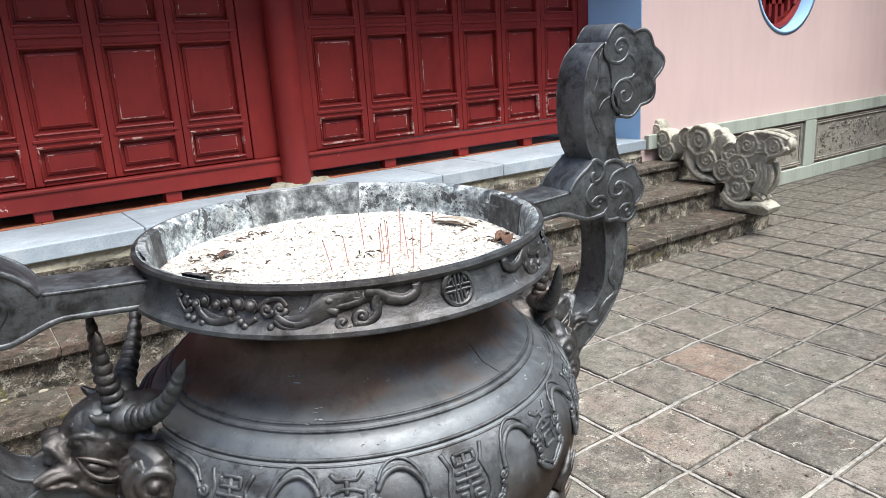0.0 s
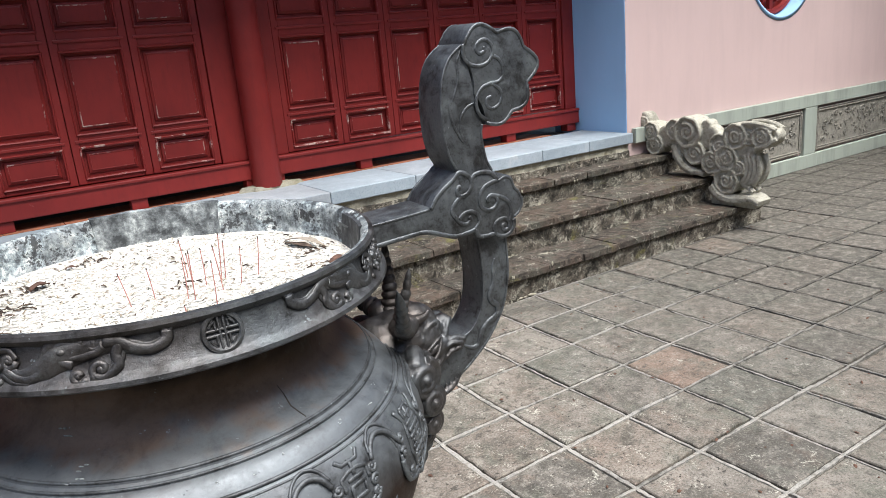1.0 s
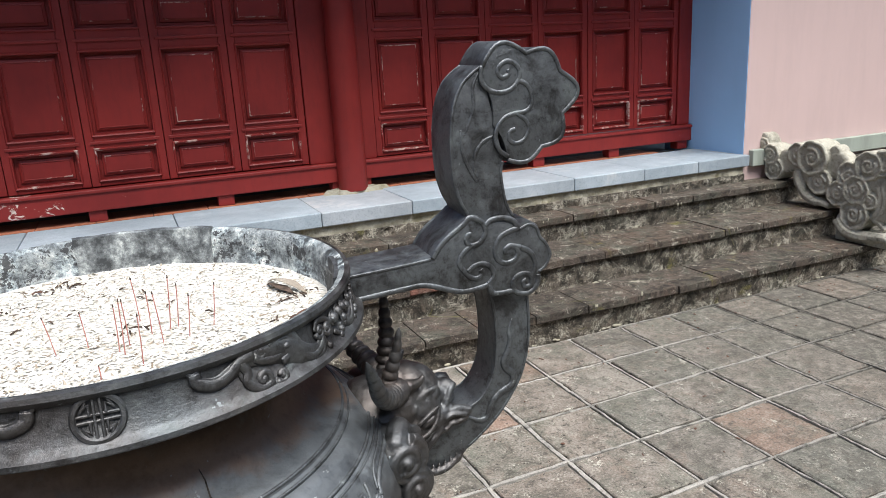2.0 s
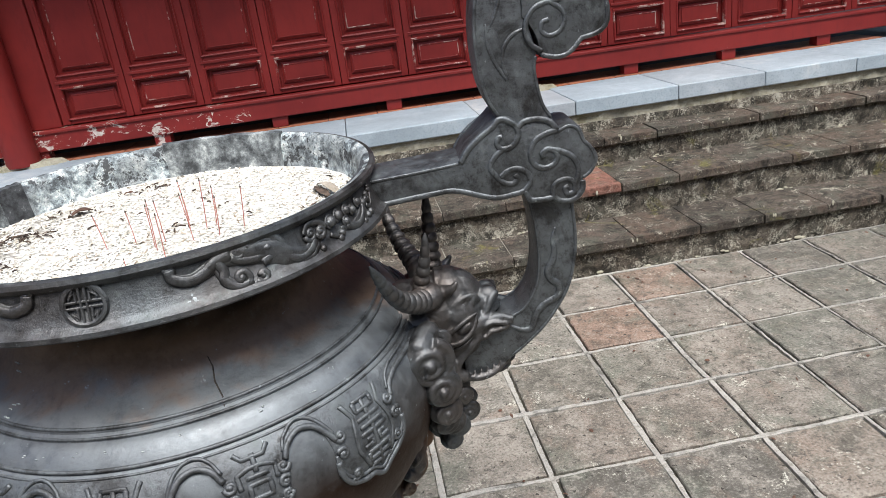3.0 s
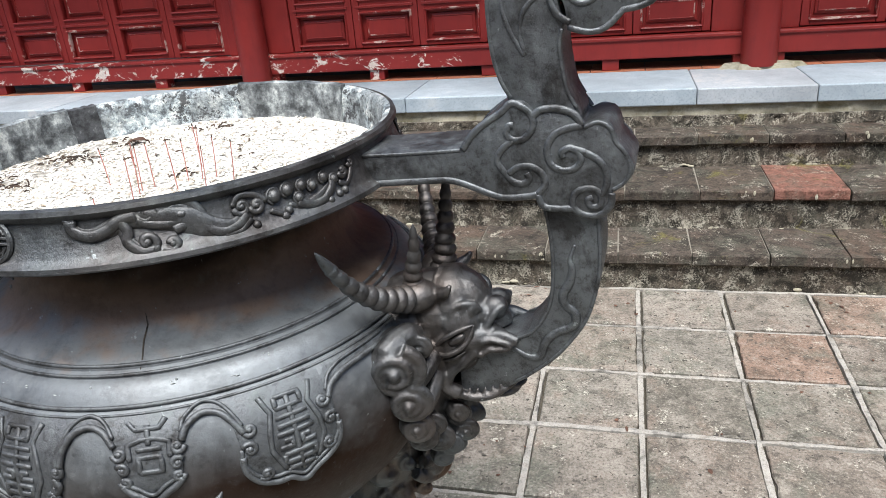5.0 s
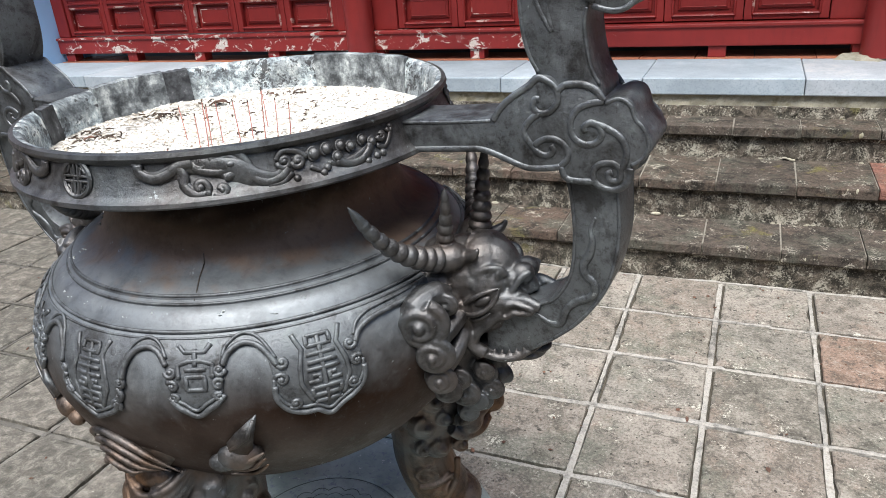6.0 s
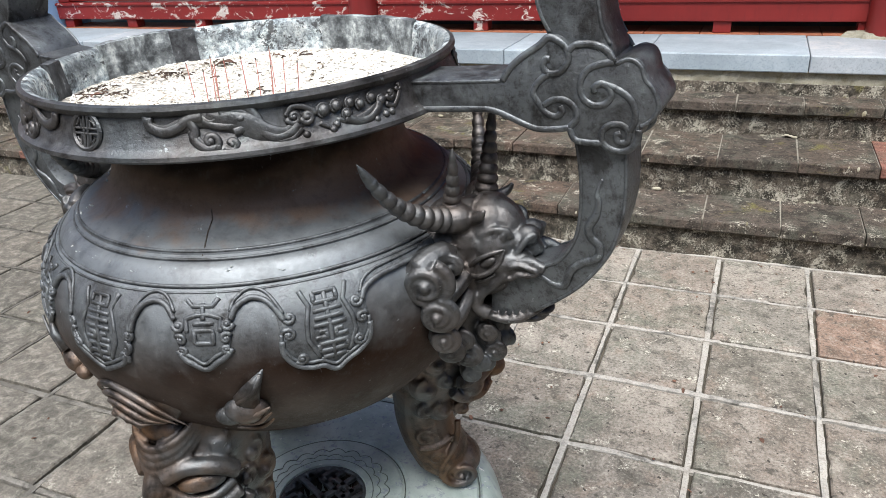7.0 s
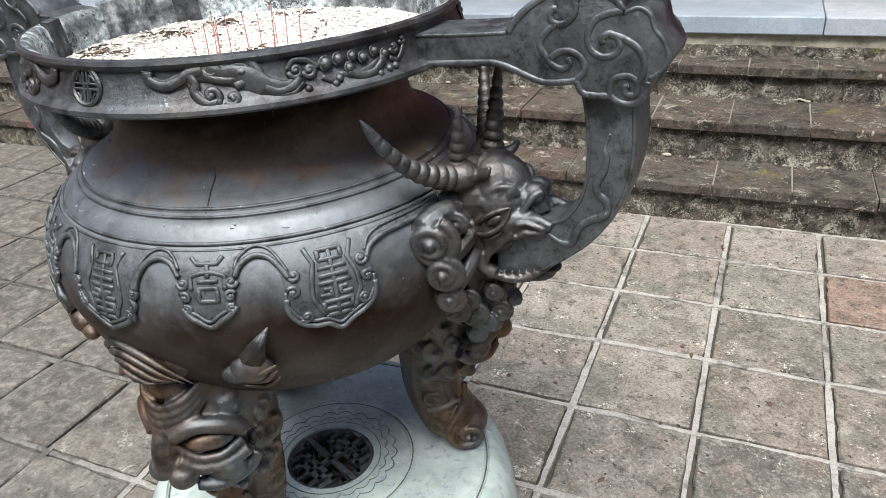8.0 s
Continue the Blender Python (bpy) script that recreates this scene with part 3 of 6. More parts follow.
# columns
for i, x in enumerate(COLUMNS):
    col = structure(part(f"column_{i + 1}", lathe([(TOP + 0.012, 0.0), (TOP + 0.012, 0.088), (TOP + 0.02, 0.09), (2.0, 0.088), (3.6, 0.085), (3.6, 0)], 40), RED, smooth=True), "round red-painted timber column on a mortar pad", "column")
    col.location = (x, DOOR_Y - 0.07, 0)
    shade_auto(col)
    rng = random.Random(5 + i)
    out = [(x + 0.02 + (0.16 + rng.uniform(-0.04, 0.05)) * math.cos(a) * 1.15, 1.945 + (0.07 + rng.uniform(-0.015, 0.02)) * math.sin(a)) for a in np.linspace(0, 2 * math.pi, 30)[:-1]]
    bm = bmesh.new()
    f = bm.faces.new([bm.verts.new((a, b, TOP - 0.002)) for a, b in out])
    r = bmesh.ops.extrude_face_region(bm, geom=[f])
    for v in r["geom"]:
        if isinstance(v, bmesh.types.BMVert):
            v.co = Vector((x + (v.co.x - x) * 0.86, 1.95 + (v.co.y - 1.95) * 0.86, TOP + 0.024))
    tagged(part("mortar_pad", bm, LIME), "flaking pale mortar collar at the foot of the column", "mortar pad")


# ---- doors ----
def raised_panel(x0, x1, z0, z1, y, sink=0.03, margin=0.04):
    """A fielded panel: a sunken border that slopes up to a raised field."""
    bm = bmesh.new()
    yb = y + sink

    def ring(inset, yy):
        return [bm.verts.new((a, yy, c)) for a, c in ((x0 + inset, z0 + inset), (x1 - inset, z0 + inset), (x1 - inset, z1 - inset), (x0 + inset, z1 - inset))]
    rings = [ring(-0.004, yb), ring(margin * 0.55, yb), ring(margin * 0.62, yb - 0.008), ring(margin, yb - 0.014)]
    for a, b in zip(rings, rings[1:]):
        for k in range(4):
            bm.faces.new((a[k], a[(k + 1) % 4], b[(k + 1) % 4], b[k]))
    bm.faces.new(rings[-1])
    return bm


def frame_moulding(x0, x1, z0, z1, y, w=0.012):
    """A moulded frame of half-round strips round an opening, mitred."""
    bm = bmesh.new()
    prof = [(0.0, 0.02), (0.0, -0.002), (w * 0.35, -0.009), (w * 0.8, -0.006), (w, 0.004), (w, 0.02)]
    rows = []
    for d, yy in prof:
        rows.append([bm.verts.new((a, y + yy, c)) for a, c in ((x0 + d, z0 + d), (x1 - d, z0 + d), (x1 - d, z1 - d), (x0 + d, z1 - d))])
    for a, b in zip(rows, rows[1:]):
        for k in range(4):
            bm.faces.new((a[k], a[(k + 1) % 4], b[(k + 1) % 4], b[k]))
    return bm


PANELS = [(0.88, 1.047), (1.12, 1.555), (1.665, 1.83), (1.93, 2.5)]


def door_leaf(w):
    """A leaf with its left lower corner at the origin of x, standing in the door plane."""
    leaf = empty("door_leaf")
    s, t = 0.045, 0.045
    for a in (0.002, w - s):
        part("stile", boxes(((a, 0, 0.85), (a + s - 0.002, t, 2.6)), bevel=0.003), RED, leaf)
    zs = [0.85] + [v for p in PANELS for v in p] + [2.6]
    for a, b in zip(zs[::2], zs[1::2]):
        part("rail", boxes(((s + 0.001, 0.003, a), (w - s - 0.001, t - 0.002, b)), bevel=0.003), RED, leaf)
    for a, b in PANELS:
        part("panel", raised_panel(s, w - s, a, b, 0.004), RED_FIELD, leaf)
        i0, yy = s + 0.04, 0.004 + 0.03 - 0.0145
        bm = bmesh.new()
        cs = [(i0, a + 0.04), (w - i0, a + 0.04), (w - i0, b - 0.04), (i0, b - 0.04)]
        for p, q in zip(cs, cs[1:] + cs[:1]):
            sweep(bm, [(p[0], yy, p[1]), (q[0], yy, q[1])], 0.0034, 5)
        part("scuffed_edge", bm, RED_SCUFF, leaf, "panel edge rubbed down to pale undercoat")
        part("moulding", frame_moulding(s - 0.008, w - s + 0.008, a - 0.008, b + 0.008, 0.0, 0.014), RED_SCUFF if a < 1.0 else RED, leaf)
    for z in (1.083, 1.61):
        part("bead", boxes(((s - 0.02, -0.008, z - 0.008), (w - s + 0.02, 0.004, z + 0.008)), bevel=0.003), RED, leaf)
    return tagged(leaf, "dark red panelled door leaf with scuffed edges", "door", "folding door leaves")


for b, (x0, x1) in enumerate(BAYS):
    w = (x1 - x0) / 6
    first = door_leaf(w)
    for k in range(1, 6):
        copy_thing(first, pose(x0 + k * w, DOOR_Y, 0, 0, 0, 0.25 * ((k * 7 + b) % 3 - 1)))
    first.matrix_world = pose(x0, DOOR_Y, 0)
    lo = x0 - (0.117 if b == 0 else 0.24 if b == 1 else 0.19)
    hi = x1 + (0.19 if b == 0 else 0.24 if b == 1 else 0.117)
    sill = structure(part("door_sill", boxes(((lo + 0.002, DOOR_Y - 0.045, 0.725), (hi - 0.002, DOOR_Y + 0.06, 0.843)), bevel=0.006), RED_RAIL), "red sill beam with flaking paint raised on small blocks", "door sill")
    part("bead", boxes(((lo + 0.004, DOOR_Y - 0.056, 0.823), (hi - 0.004, DOOR_Y - 0.0455, 0.841)), bevel=0.004), RED_RAIL, sill)
    n = 4
    for k in range(n + 1):
        bx = lo + 0.04 + (hi - lo - 0.16) * k / n
        part("block", boxes(((bx, DOOR_Y - 0.03, TOP + 0.004), (bx + 0.09, DOOR_Y + 0.05, 0.724)), bevel=0.003), RED_RAIL, sill, "brown wooden block")
    for a, c in ((lo, x0 - 0.003), (x1 + 0.003, hi)):
        structure(part("door_post", boxes(((a, DOOR_Y - 0.012, 0.844), (c, DOOR_Y + 0.08, 2.62)), bevel=0.005), RED), "red-painted timber door post", "door post")
structure(part("hall_floor", boxes(((X0 + 0.6, 2.04, 0.6), (X1 - 0.6, 6.0, TOP - 0.01))), DARK), "dim hall floor behind the doors", "floor")

# ---- the censer ----
AXIS = pose(-1.006, -1.236, 0.25, 1.35, 0.05, -5.3)
censer = tagged(empty("censer", AXIS), "large dark patinated bronze incense censer with two dragon-head handles", "censer")
OUTER = [(0.3, 0.0), (0.302, 0.0816), (0.318, 0.1538), (0.35, 0.2207), (0.39, 0.2749), (0.44, 0.3202), (0.49, 0.3495), (0.54, 0.3649), (0.585, 0.3674), (0.62, 0.3607), (0.648, 0.3471), (0.664, 0.334), (0.667, 0.3266), (0.672, 0.3234), (0.682, 0.3148), (0.688, 0.3074), (0.6905, 0.2998), (0.695, 0.2983), (0.6975, 0.2935), (0.702, 0.2919), (0.705, 0.286), (0.709, 0.276), (0.7145, 0.263), (0.722, 0.251), (0.733, 0.241), (0.75, 0.232), (0.775, 0.2255), (0.8, 0.2225), (0.818, 0.2336), (0.829, 0.2578), (0.834, 0.2939), (0.835, 0.3226)]
RIM_OUT = [(0.834, 0.2922), (0.833, 0.326), (0.837, 0.3317), (0.842, 0.3306), (0.846, 0.324), (0.85, 0.3204), (0.87, 0.313), (0.884, 0.3104), (0.888, 0.315), (0.893, 0.318), (0.898, 0.3165), (0.899, 0.3104)]
RIM_IN = [(0.8992, 0.3102), (0.897, 0.3033), (0.89, 0.2982), (0.87, 0.2951), (0.84, 0.293), (0.81, 0.2451)]


def belly_radius(h):
    return float(np.interp(h, [a for a, b in OUTER[:13]], [b for a, b in OUTER[:13]]))


def rim_radius(h):
    return 0.3197 - (h - 0.85) * 0.25


def on(az, h, lift, radius=belly_radius):
    """A point of the censer's skin at an azimuth in degrees and a height, lifted off it."""
    a = radians(az)
    slope = (radius(h + 0.004) - radius(h - 0.004)) / 0.008
    n = Vector((1, 0, -slope)).normalized()
    r = radius(h) + lift * n.x
    return Vector((r * math.cos(a), r * math.sin(a), h + lift * n.z))


def out_of(p):
    return Vector((p[0], p[1], 0)).normalized()


def ridge(bm, line, width, radius=belly_radius, lift=0.0, flat=0.8, seg=6, taper=False):
    """A raised line on the skin through (azimuth, height) points."""
    n = len(line)
    ws = [width * (0.35 + 0.65 * math.sin(math.pi * min(1, (k + 0.6) / n)) if taper else 1) for k in range(n)]
    sweep(bm, [on(a, h, lift, radius) for a, h in line], ws, seg, flat, out_of)


def line2(ctrl, n=6):
    return [(p.x, p.y) for p in smooth_line([(a, h, 0) for a, h in ctrl], n)]


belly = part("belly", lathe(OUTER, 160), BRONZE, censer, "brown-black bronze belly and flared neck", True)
shade_auto(belly, 30)
rim = part("rim", lathe(RIM_OUT, 160), BRONZE_RIM, censer, "upright rim band with raised lips", True)
shade_auto(rim, 30)

bm = bmesh.new()
for r, h, w in ((0.2982, 0.6935, 0.0022), (0.2905, 0.7015, 0.0026), (0.326, 0.6695, 0.0028), (0.3336, 0.6645, 0.0018)):
    sweep(bm, [(r * math.cos(a), r * math.sin(a), h) for a in np.linspace(0, 2 * math.pi, 161)], w, 6)
part("shoulder_moulding", bm, BRONZE_RAISED, belly, "fine raised rings round the shoulder", True)


def neck_radius(h):
    return float(np.interp(h, [a for a, c in OUTER], [c for a, c in OUTER]))


OXIDE, nt, bs = material("pale_oxide", 0.7, 0, 0.3)
nt.links.new(ramp(nt, noise_tex(nt, coords(nt, world_space=True), 160, 5, 0.7), [(0.35, (0.2, 0.23, 0.23)), (0.65, (0.6, 0.63, 0.62))]), bs.inputs["Base Color"])
rng = random.Random(40)
for az, h, r, k in ((-132, 0.737, 0.004, 5), (-122, 0.708, 0.0035, 5), (-124, 0.702, 0.0025, 3), (-112, 0.682, 0.0024, 2), (-107, 0.681, 0.002, 2), (-99, 0.6825, 0.0022, 2), (-92, 0.683, 0.0022, 2), (-84, 0.68, 0.0016, 3), (-76, 0.685, 0.0018, 2), (-60, 0.684, 0.0024, 4), (-48, 0.68, 0.002, 4), (-40, 0.686, 0.002, 3)):
    bm = bmesh.new()
    for q in range(k):
        p = on(az + rng.uniform(-1.4, 1.4) * r / 0.003, h + rng.uniform(-1.2, 1.2) * r, 0.0002, neck_radius)
        ball(bm, p, r * rng.uniform(0.5, 1.0), (0.35, rng.uniform(0.7, 1.6), rng.uniform(0.6, 1.2)), Matrix.Rotation(radians(az), 4, "Z") @ Matrix.Rotation(radians(50), 4, "Y"), 8)
    part("oxide_mark", bm, OXIDE, belly, "pale chipped oxide mark", True)
bm = bmesh.new()
ridge(bm, [(-66.8, 0.692), (-66.3, 0.705), (-66.9, 0.715), (-66.2, 0.727), (-66.7, 0.738)], 0.0011, neck_radius, 0.0001, 0.5, 5, True)
# near-black for the neck's crack and for the shaded drain pit
DARK_HOLLOW, nt, bs = material("soot", 0.8, 0, 0.2)
nt.links.new(ramp(nt, noise_tex(nt, coords(nt, world_space=True), 90, 3), [(0.3, (0.02, 0.018, 0.016)), (0.7, (0.09, 0.075, 0.06))]), bs.inputs["Base Color"])
part("crack", bm, DARK_HOLLOW, belly, "short dark crack in the neck", True)

# inside of the rim, with a lapped seam plate
m, nt, b = material("rim_inside", 0.5, 0.25)
at = coords(nt, world_space=True)
crust, flake, big = noise_tex(nt, at, 34, 9, 0.78, 0.15), noise_tex(nt, at, 110, 6, 0.75), noise_tex(nt, at, 8, 6, 0.68, 0.2)
c = ramp(nt, crust, [(0.4, (0.07, 0.08, 0.085)), (0.46, (0.2, 0.235, 0.25)), (0.5, (0.4, 0.46, 0.47)), (0.54, (0.5, 0.56, 0.55)), (0.57, (0.8, 0.82, 0.79))])
c = mix(nt, ramp(nt, big, [(0.48, grey(0)), (0.53, grey(0.75))]), c, ramp(nt, crust, [(0.4, (0.09, 0.1, 0.105)), (0.6, (0.3, 0.33, 0.33))]))
c = mix(nt, ramp(nt, mix(nt, 0.4, noise_tex(nt, at, 17, 8, 0.75, 0.6), flake), [(0.53, grey(0)), (0.555, grey(0.95))]), c, (0.03, 0.031, 0.033))
c = mix(nt, ramp(nt, flake, [(0.36, grey(0.7)), (0.45, grey(0))]), c, (0.06, 0.065, 0.068))
nt.links.new(c, b.inputs["Base Color"])
bump(nt, b, mix(nt, 0.5, crust, flake), 1.0, 0.006)
RIM_INSIDE = m
lining = part("lining", lathe(RIM_IN, 160), RIM_INSIDE, rim, "inner wall crusted pale grey-blue with soot patches", True)
m, nt, b = material("repair_plate", 0.5, 0.3)
at = coords(nt, world_space=True)
c = ramp(nt, noise_tex(nt, at, 28, 8, 0.75, 0.15), [(0.4, (0.05, 0.055, 0.058)), (0.5, (0.17, 0.185, 0.19)), (0.57, (0.34, 0.37, 0.37)), (0.63, (0.62, 0.65, 0.63))])
nt.links.new(c, b.inputs["Base Color"])
bump(nt, b, noise_tex(nt, at, 70, 5), 0.4, 0.003)
REPAIR = m
m, nt, b = material("sooty_plate", 0.6, 0.2)
nt.links.new(ramp(nt, noise_tex(nt, coords(nt, world_space=True), 60, 6, 0.7), [(0.4, (0.02, 0.021, 0.023)), (0.62, (0.09, 0.095, 0.1)), (0.72, (0.4, 0.43, 0.43))]), b.inputs["Base Color"])
SOOTY = m
for a0, a1, up, mat, label in ((62, 104.6, 0.001, REPAIR, "smooth grey repair plate lapped inside the rim"), (160, 186.5, 0.003, REPAIR, "smooth grey repair plate lapped inside the rim"), (151, 160, 0.0, SOOTY, "sooty gap between the repair plates"), (-17, 4, -0.0055, SOOTY, "sooty repair plate inside the rim"), (206, 214, 0.001, SOOTY, "sooty gap between the repair plates")):
    bm = bmesh.new()
    rows = []
    for k in range(25):
        a = radians(a0 + (a1 - a0) * k / 24)
        w = 0.0006 * math.sin(k * 0.9 + a0)
        rows.append([bm.verts.new((r * math.cos(a), r * math.sin(a), h + w + (up if q > 1 else 0))) for q, (r, h) in enumerate(((0.2957, 0.838), (0.2905, 0.842), (0.2965, 0.8995), (0.3065, 0.9015)))])
    for p, q in zip(rows, rows[1:]):
        for k in range(3):
            bm.faces.new((p[k], p[k + 1], q[k + 1], q[k]))
    for e in (rows[0], rows[-1]):
        bm.faces.new(e)
    part("lapped_plate", bm, mat, rim, label)

# relief on the rim band: medallions and running dragons
for k, mid in enumerate((-85.8, 94.2)):
    bm = bmesh.new()
    cx, ch, R = mid, 0.868, 0.021
    deg = 1 / (0.309 * math.pi / 180)

    def disc(points, w):
        sweep(bm, [on(cx + x * deg, ch + y, 0.0015, rim_radius) for x, y in points], w, 6, 0.9, out_of)
    disc([(R * math.cos(a), R * math.sin(a)) for a in np.linspace(0, 2 * math.pi, 33)], 0.0032)
    for s in (-1, 1):
        disc([(s * 0.003, -R), (s * 0.003, R)], 0.0016)
        disc([(-R, s * 0.003), (R, s * 0.003)], 0.0016)
        for q in (-1, 1):
            disc([(s * 0.007, q * 0.003), (s * 0.007, q * 0.013), (s * 0.013, q * 0.009)], 0.0016)
            disc([(s * 0.014, q * 0.007), (s * 0.009, q * 0.016)], 0.0014)
    part("medallion", bm, BRONZE_RIM, rim, "round longevity medallion")


def rim_dragon(sign, base):
    """A running dragon among clouds along a quarter of the band."""
    bm = bmesh.new()

    def A(a):
        return base + sign * (a + 83)

    def go(pts, w, n=6, taper=False, lift=0.0012):
        ridge(bm, [(A(a), h) for a, h in line2(pts, n)], w * 1.6, rim_radius, lift + 0.0004, 0.5, 8, taper)

    def knob(a, h, r):
        ball(bm, on(A(a), h, 0.0008, rim_radius), r * 1.15, seg=10)

    def curl(a, h, r, w=0.0022, turns=1.0, start=180):
        r, w = r * 1.25, w * 1.45
        d = 1 / (0.309 * math.pi / 180)
        ridge(bm, [(A(a + x * d), h + y) for x, y in spiral((0, 0), r, r * 0.25, start, turns, 12)], w, rim_radius, 0.001, 0.9)
        knob(a, h, r * 0.38)
    # the broad flat body, tapering to the tail and swelling to the head
    spine = line2([(-69.6, 0.879), (-68, 0.8715), (-65.5, 0.869), (-62.5, 0.874), (-59, 0.879), (-55.5, 0.8765), (-52, 0.873), (-48.5, 0.866), (-45.5, 0.856), (-42, 0.8515), (-39.5, 0.857), (-37.6, 0.866)], 6)
    n = len(spine)
    sweep(bm, [on(A(a), h, 0.0, rim_radius) for a, h in spine], [float(np.interp(k / n, [0, 0.2, 0.4, 0.6, 0.75, 1.0], [0.004, 0.0085, 0.0105, 0.016, 0.0125, 0.006])) for k in range(n)], 12, 0.3, out_of)
    ridge(bm, [(A(a), h) for a, h in line2([(-61.5, 0.872), (-60.3, 0.86), (-58.5, 0.85), (-56, 0.846)], 6)], 0.0062, rim_radius, 0.0, 0.4, 8, True)
    ridge(bm, [(A(a), h) for a, h in line2([(-30, 0.858), (-26, 0.852), (-22, 0.856), (-19, 0.866)], 6)], 0.0068, rim_radius, 0.0, 0.4, 8, True)
    curl(-69.8, 0.888, 0.005, 0.0022, 0.9)
    go([(-69.8, 0.884), (-69.4, 0.874), (-66.5, 0.868), (-63.5, 0.872), (-61, 0.880), (-58, 0.882)], 0.0042)
    go([(-61, 0.879), (-60, 0.868), (-60.3, 0.857), (-58, 0.846), (-55, 0.847)], 0.0036)
    curl(-57, 0.855, 0.0085, 0.003, 0.9, -60)
    curl(-52.8, 0.850, 0.0075, 0.003, 0.9, 200)
    curl(-56.2, 0.8835, 0.0075, 0.0026, 1.1, 180)
    go([(-58, 0.878), (-56, 0.872), (-53, 0.869), (-50, 0.871)], 0.003)
    go([(-54.2, 0.882), (-51.5, 0.890), (-48.5, 0.886), (-46.8, 0.873), (-46, 0.858), (-43.5, 0.850), (-40.5, 0.853), (-38.5, 0.861)], 0.0038)
    go([(-53, 0.880), (-50.5, 0.884), (-48.8, 0.876), (-50, 0.866), (-52, 0.862)], 0.0034)
    ball(bm, on(A(-50.2), 0.8775, 0.0005, rim_radius), 0.007, (1, 1, 0.7), seg=12)
    go([(-43.5, 0.846), (-40.5, 0.846), (-38, 0.856)], 0.0024)
    curl(-39.3, 0.870, 0.0075, 0.0026, 1.1)
    curl(-36.4, 0.868, 0.0070, 0.0026, 1.1)
    go([(-41, 0.872), (-39.4, 0.881), (-36.5, 0.879), (-34.3, 0.87)], 0.0022)
    for a, h, r in ((-32.6, 0.872, 0.008), (-29.6, 0.874, 0.0072), (-27.5, 0.862, 0.006), (-26.2, 0.874, 0.0062), (-23.8, 0.870, 0.006), (-20.5, 0.874, 0.0062), (-18, 0.868, 0.0058)):
        knob(a, h, r * 0.85)
        ridge(bm, [(A(a + r * 185 * math.cos(t)), h + r * math.sin(t)) for t in np.linspace(-0.3, 4.4, 12)], 0.0018, rim_radius, 0.001, 0.9)
    go([(-28, 0.858), (-25, 0.850), (-22, 0.850), (-19.5, 0.858), (-18.6, 0.866)], 0.0036)
    for a, h in ((-37.3, 0.848), (-31.3, 0.848), (-30.3, 0.853), (-20.3, 0.847), (-17.6, 0.85), (-15.8, 0.851)):
        knob(a, h, 0.0045)
    curl(-15, 0.872, 0.006, 0.0024, 0.9)
    curl(-12, 0.878, 0.0045, 0.002, 0.9)
    go([(-34, 0.858), (-32.2, 0.852), (-31.2, 0.848)], 0.002)
    go([(-17, 0.862), (-15, 0.857), (-13.5, 0.862), (-12, 0.872)], 0.002)
    part("rim_dragon", bm, BRONZE_RIM, rim, "low relief of a running dragon among cloud scrolls", True)


for base in (-83, 97):
    rim_dragon(1, base)
    rim_dragon(-1, base)


# relief on the shoulder: lappets with longevity characters
def glyph(bm, az, h, w, tall, strokes, width=0.0034):
    """Seal characters as raised bars: strokes on a unit square."""
    d = 1 / (0.335 * math.pi / 180)
    for st in strokes:
        pts = []
        for (x0, y0), (x1, y1) in zip(st, st[1:]):
            for k in range(5):
                pts.append((x0 + (x1 - x0) * k / 5, y0 + (y1 - y0) * k / 5))
        pts.append(st[-1])
        ridge(bm, [(az + (x - 0.5) * w * d, h + (y - 0.5) * tall) for x, y in pts], width, belly_radius, 0.0032, 0.65, 6)


SMALL = [[(0.1, 0.98), (0.25, 0.86), (0.75, 0.86), (0.9, 1.0)], [(0.5, 0.92), (0.5, 0.6)], [(0.1, 0.35), (0.08, 0.62), (0.35, 0.7), (0.65, 0.7), (0.92, 0.62), (0.9, 0.35)], [(0.25, 0.52), (0.75, 0.52)],
         [(0.28, 0.1), (0.28, 0.38), (0.72, 0.38), (0.72, 0.1), (0.28, 0.1)]]
TALL = [[(0.08, 1.0), (0.2, 0.82), (0.12, 0.6), (0.1, 0.4), (0.25, 0.12)], [(0.92, 1.0), (0.8, 0.82), (0.9, 0.6), (0.92, 0.4), (0.75, 0.12)], [(0.5, 0.96), (0.5, 0.03)],
        [(0.3, 0.95), (0.7, 0.95), (0.7, 0.84), (0.3, 0.84), (0.3, 0.95)], [(0.25, 0.74), (0.75, 0.74)], [(0.25, 0.65), (0.75, 0.65)], [(0.22, 0.56), (0.78, 0.56)],
        [(0.3, 0.47), (0.42, 0.47), (0.42, 0.39), (0.22, 0.39)], [(0.7, 0.47), (0.58, 0.47), (0.58, 0.39), (0.78, 0.39)], [(0.26, 0.3), (0.74, 0.3), (0.74, 0.2), (0.26, 0.2), (0.26, 0.3)],
        [(0.3, 0.1), (0.7, 0.1)], [(0.25, 0.03), (0.3, 0.1)], [(0.75, 0.03), (0.7, 0.1)]]


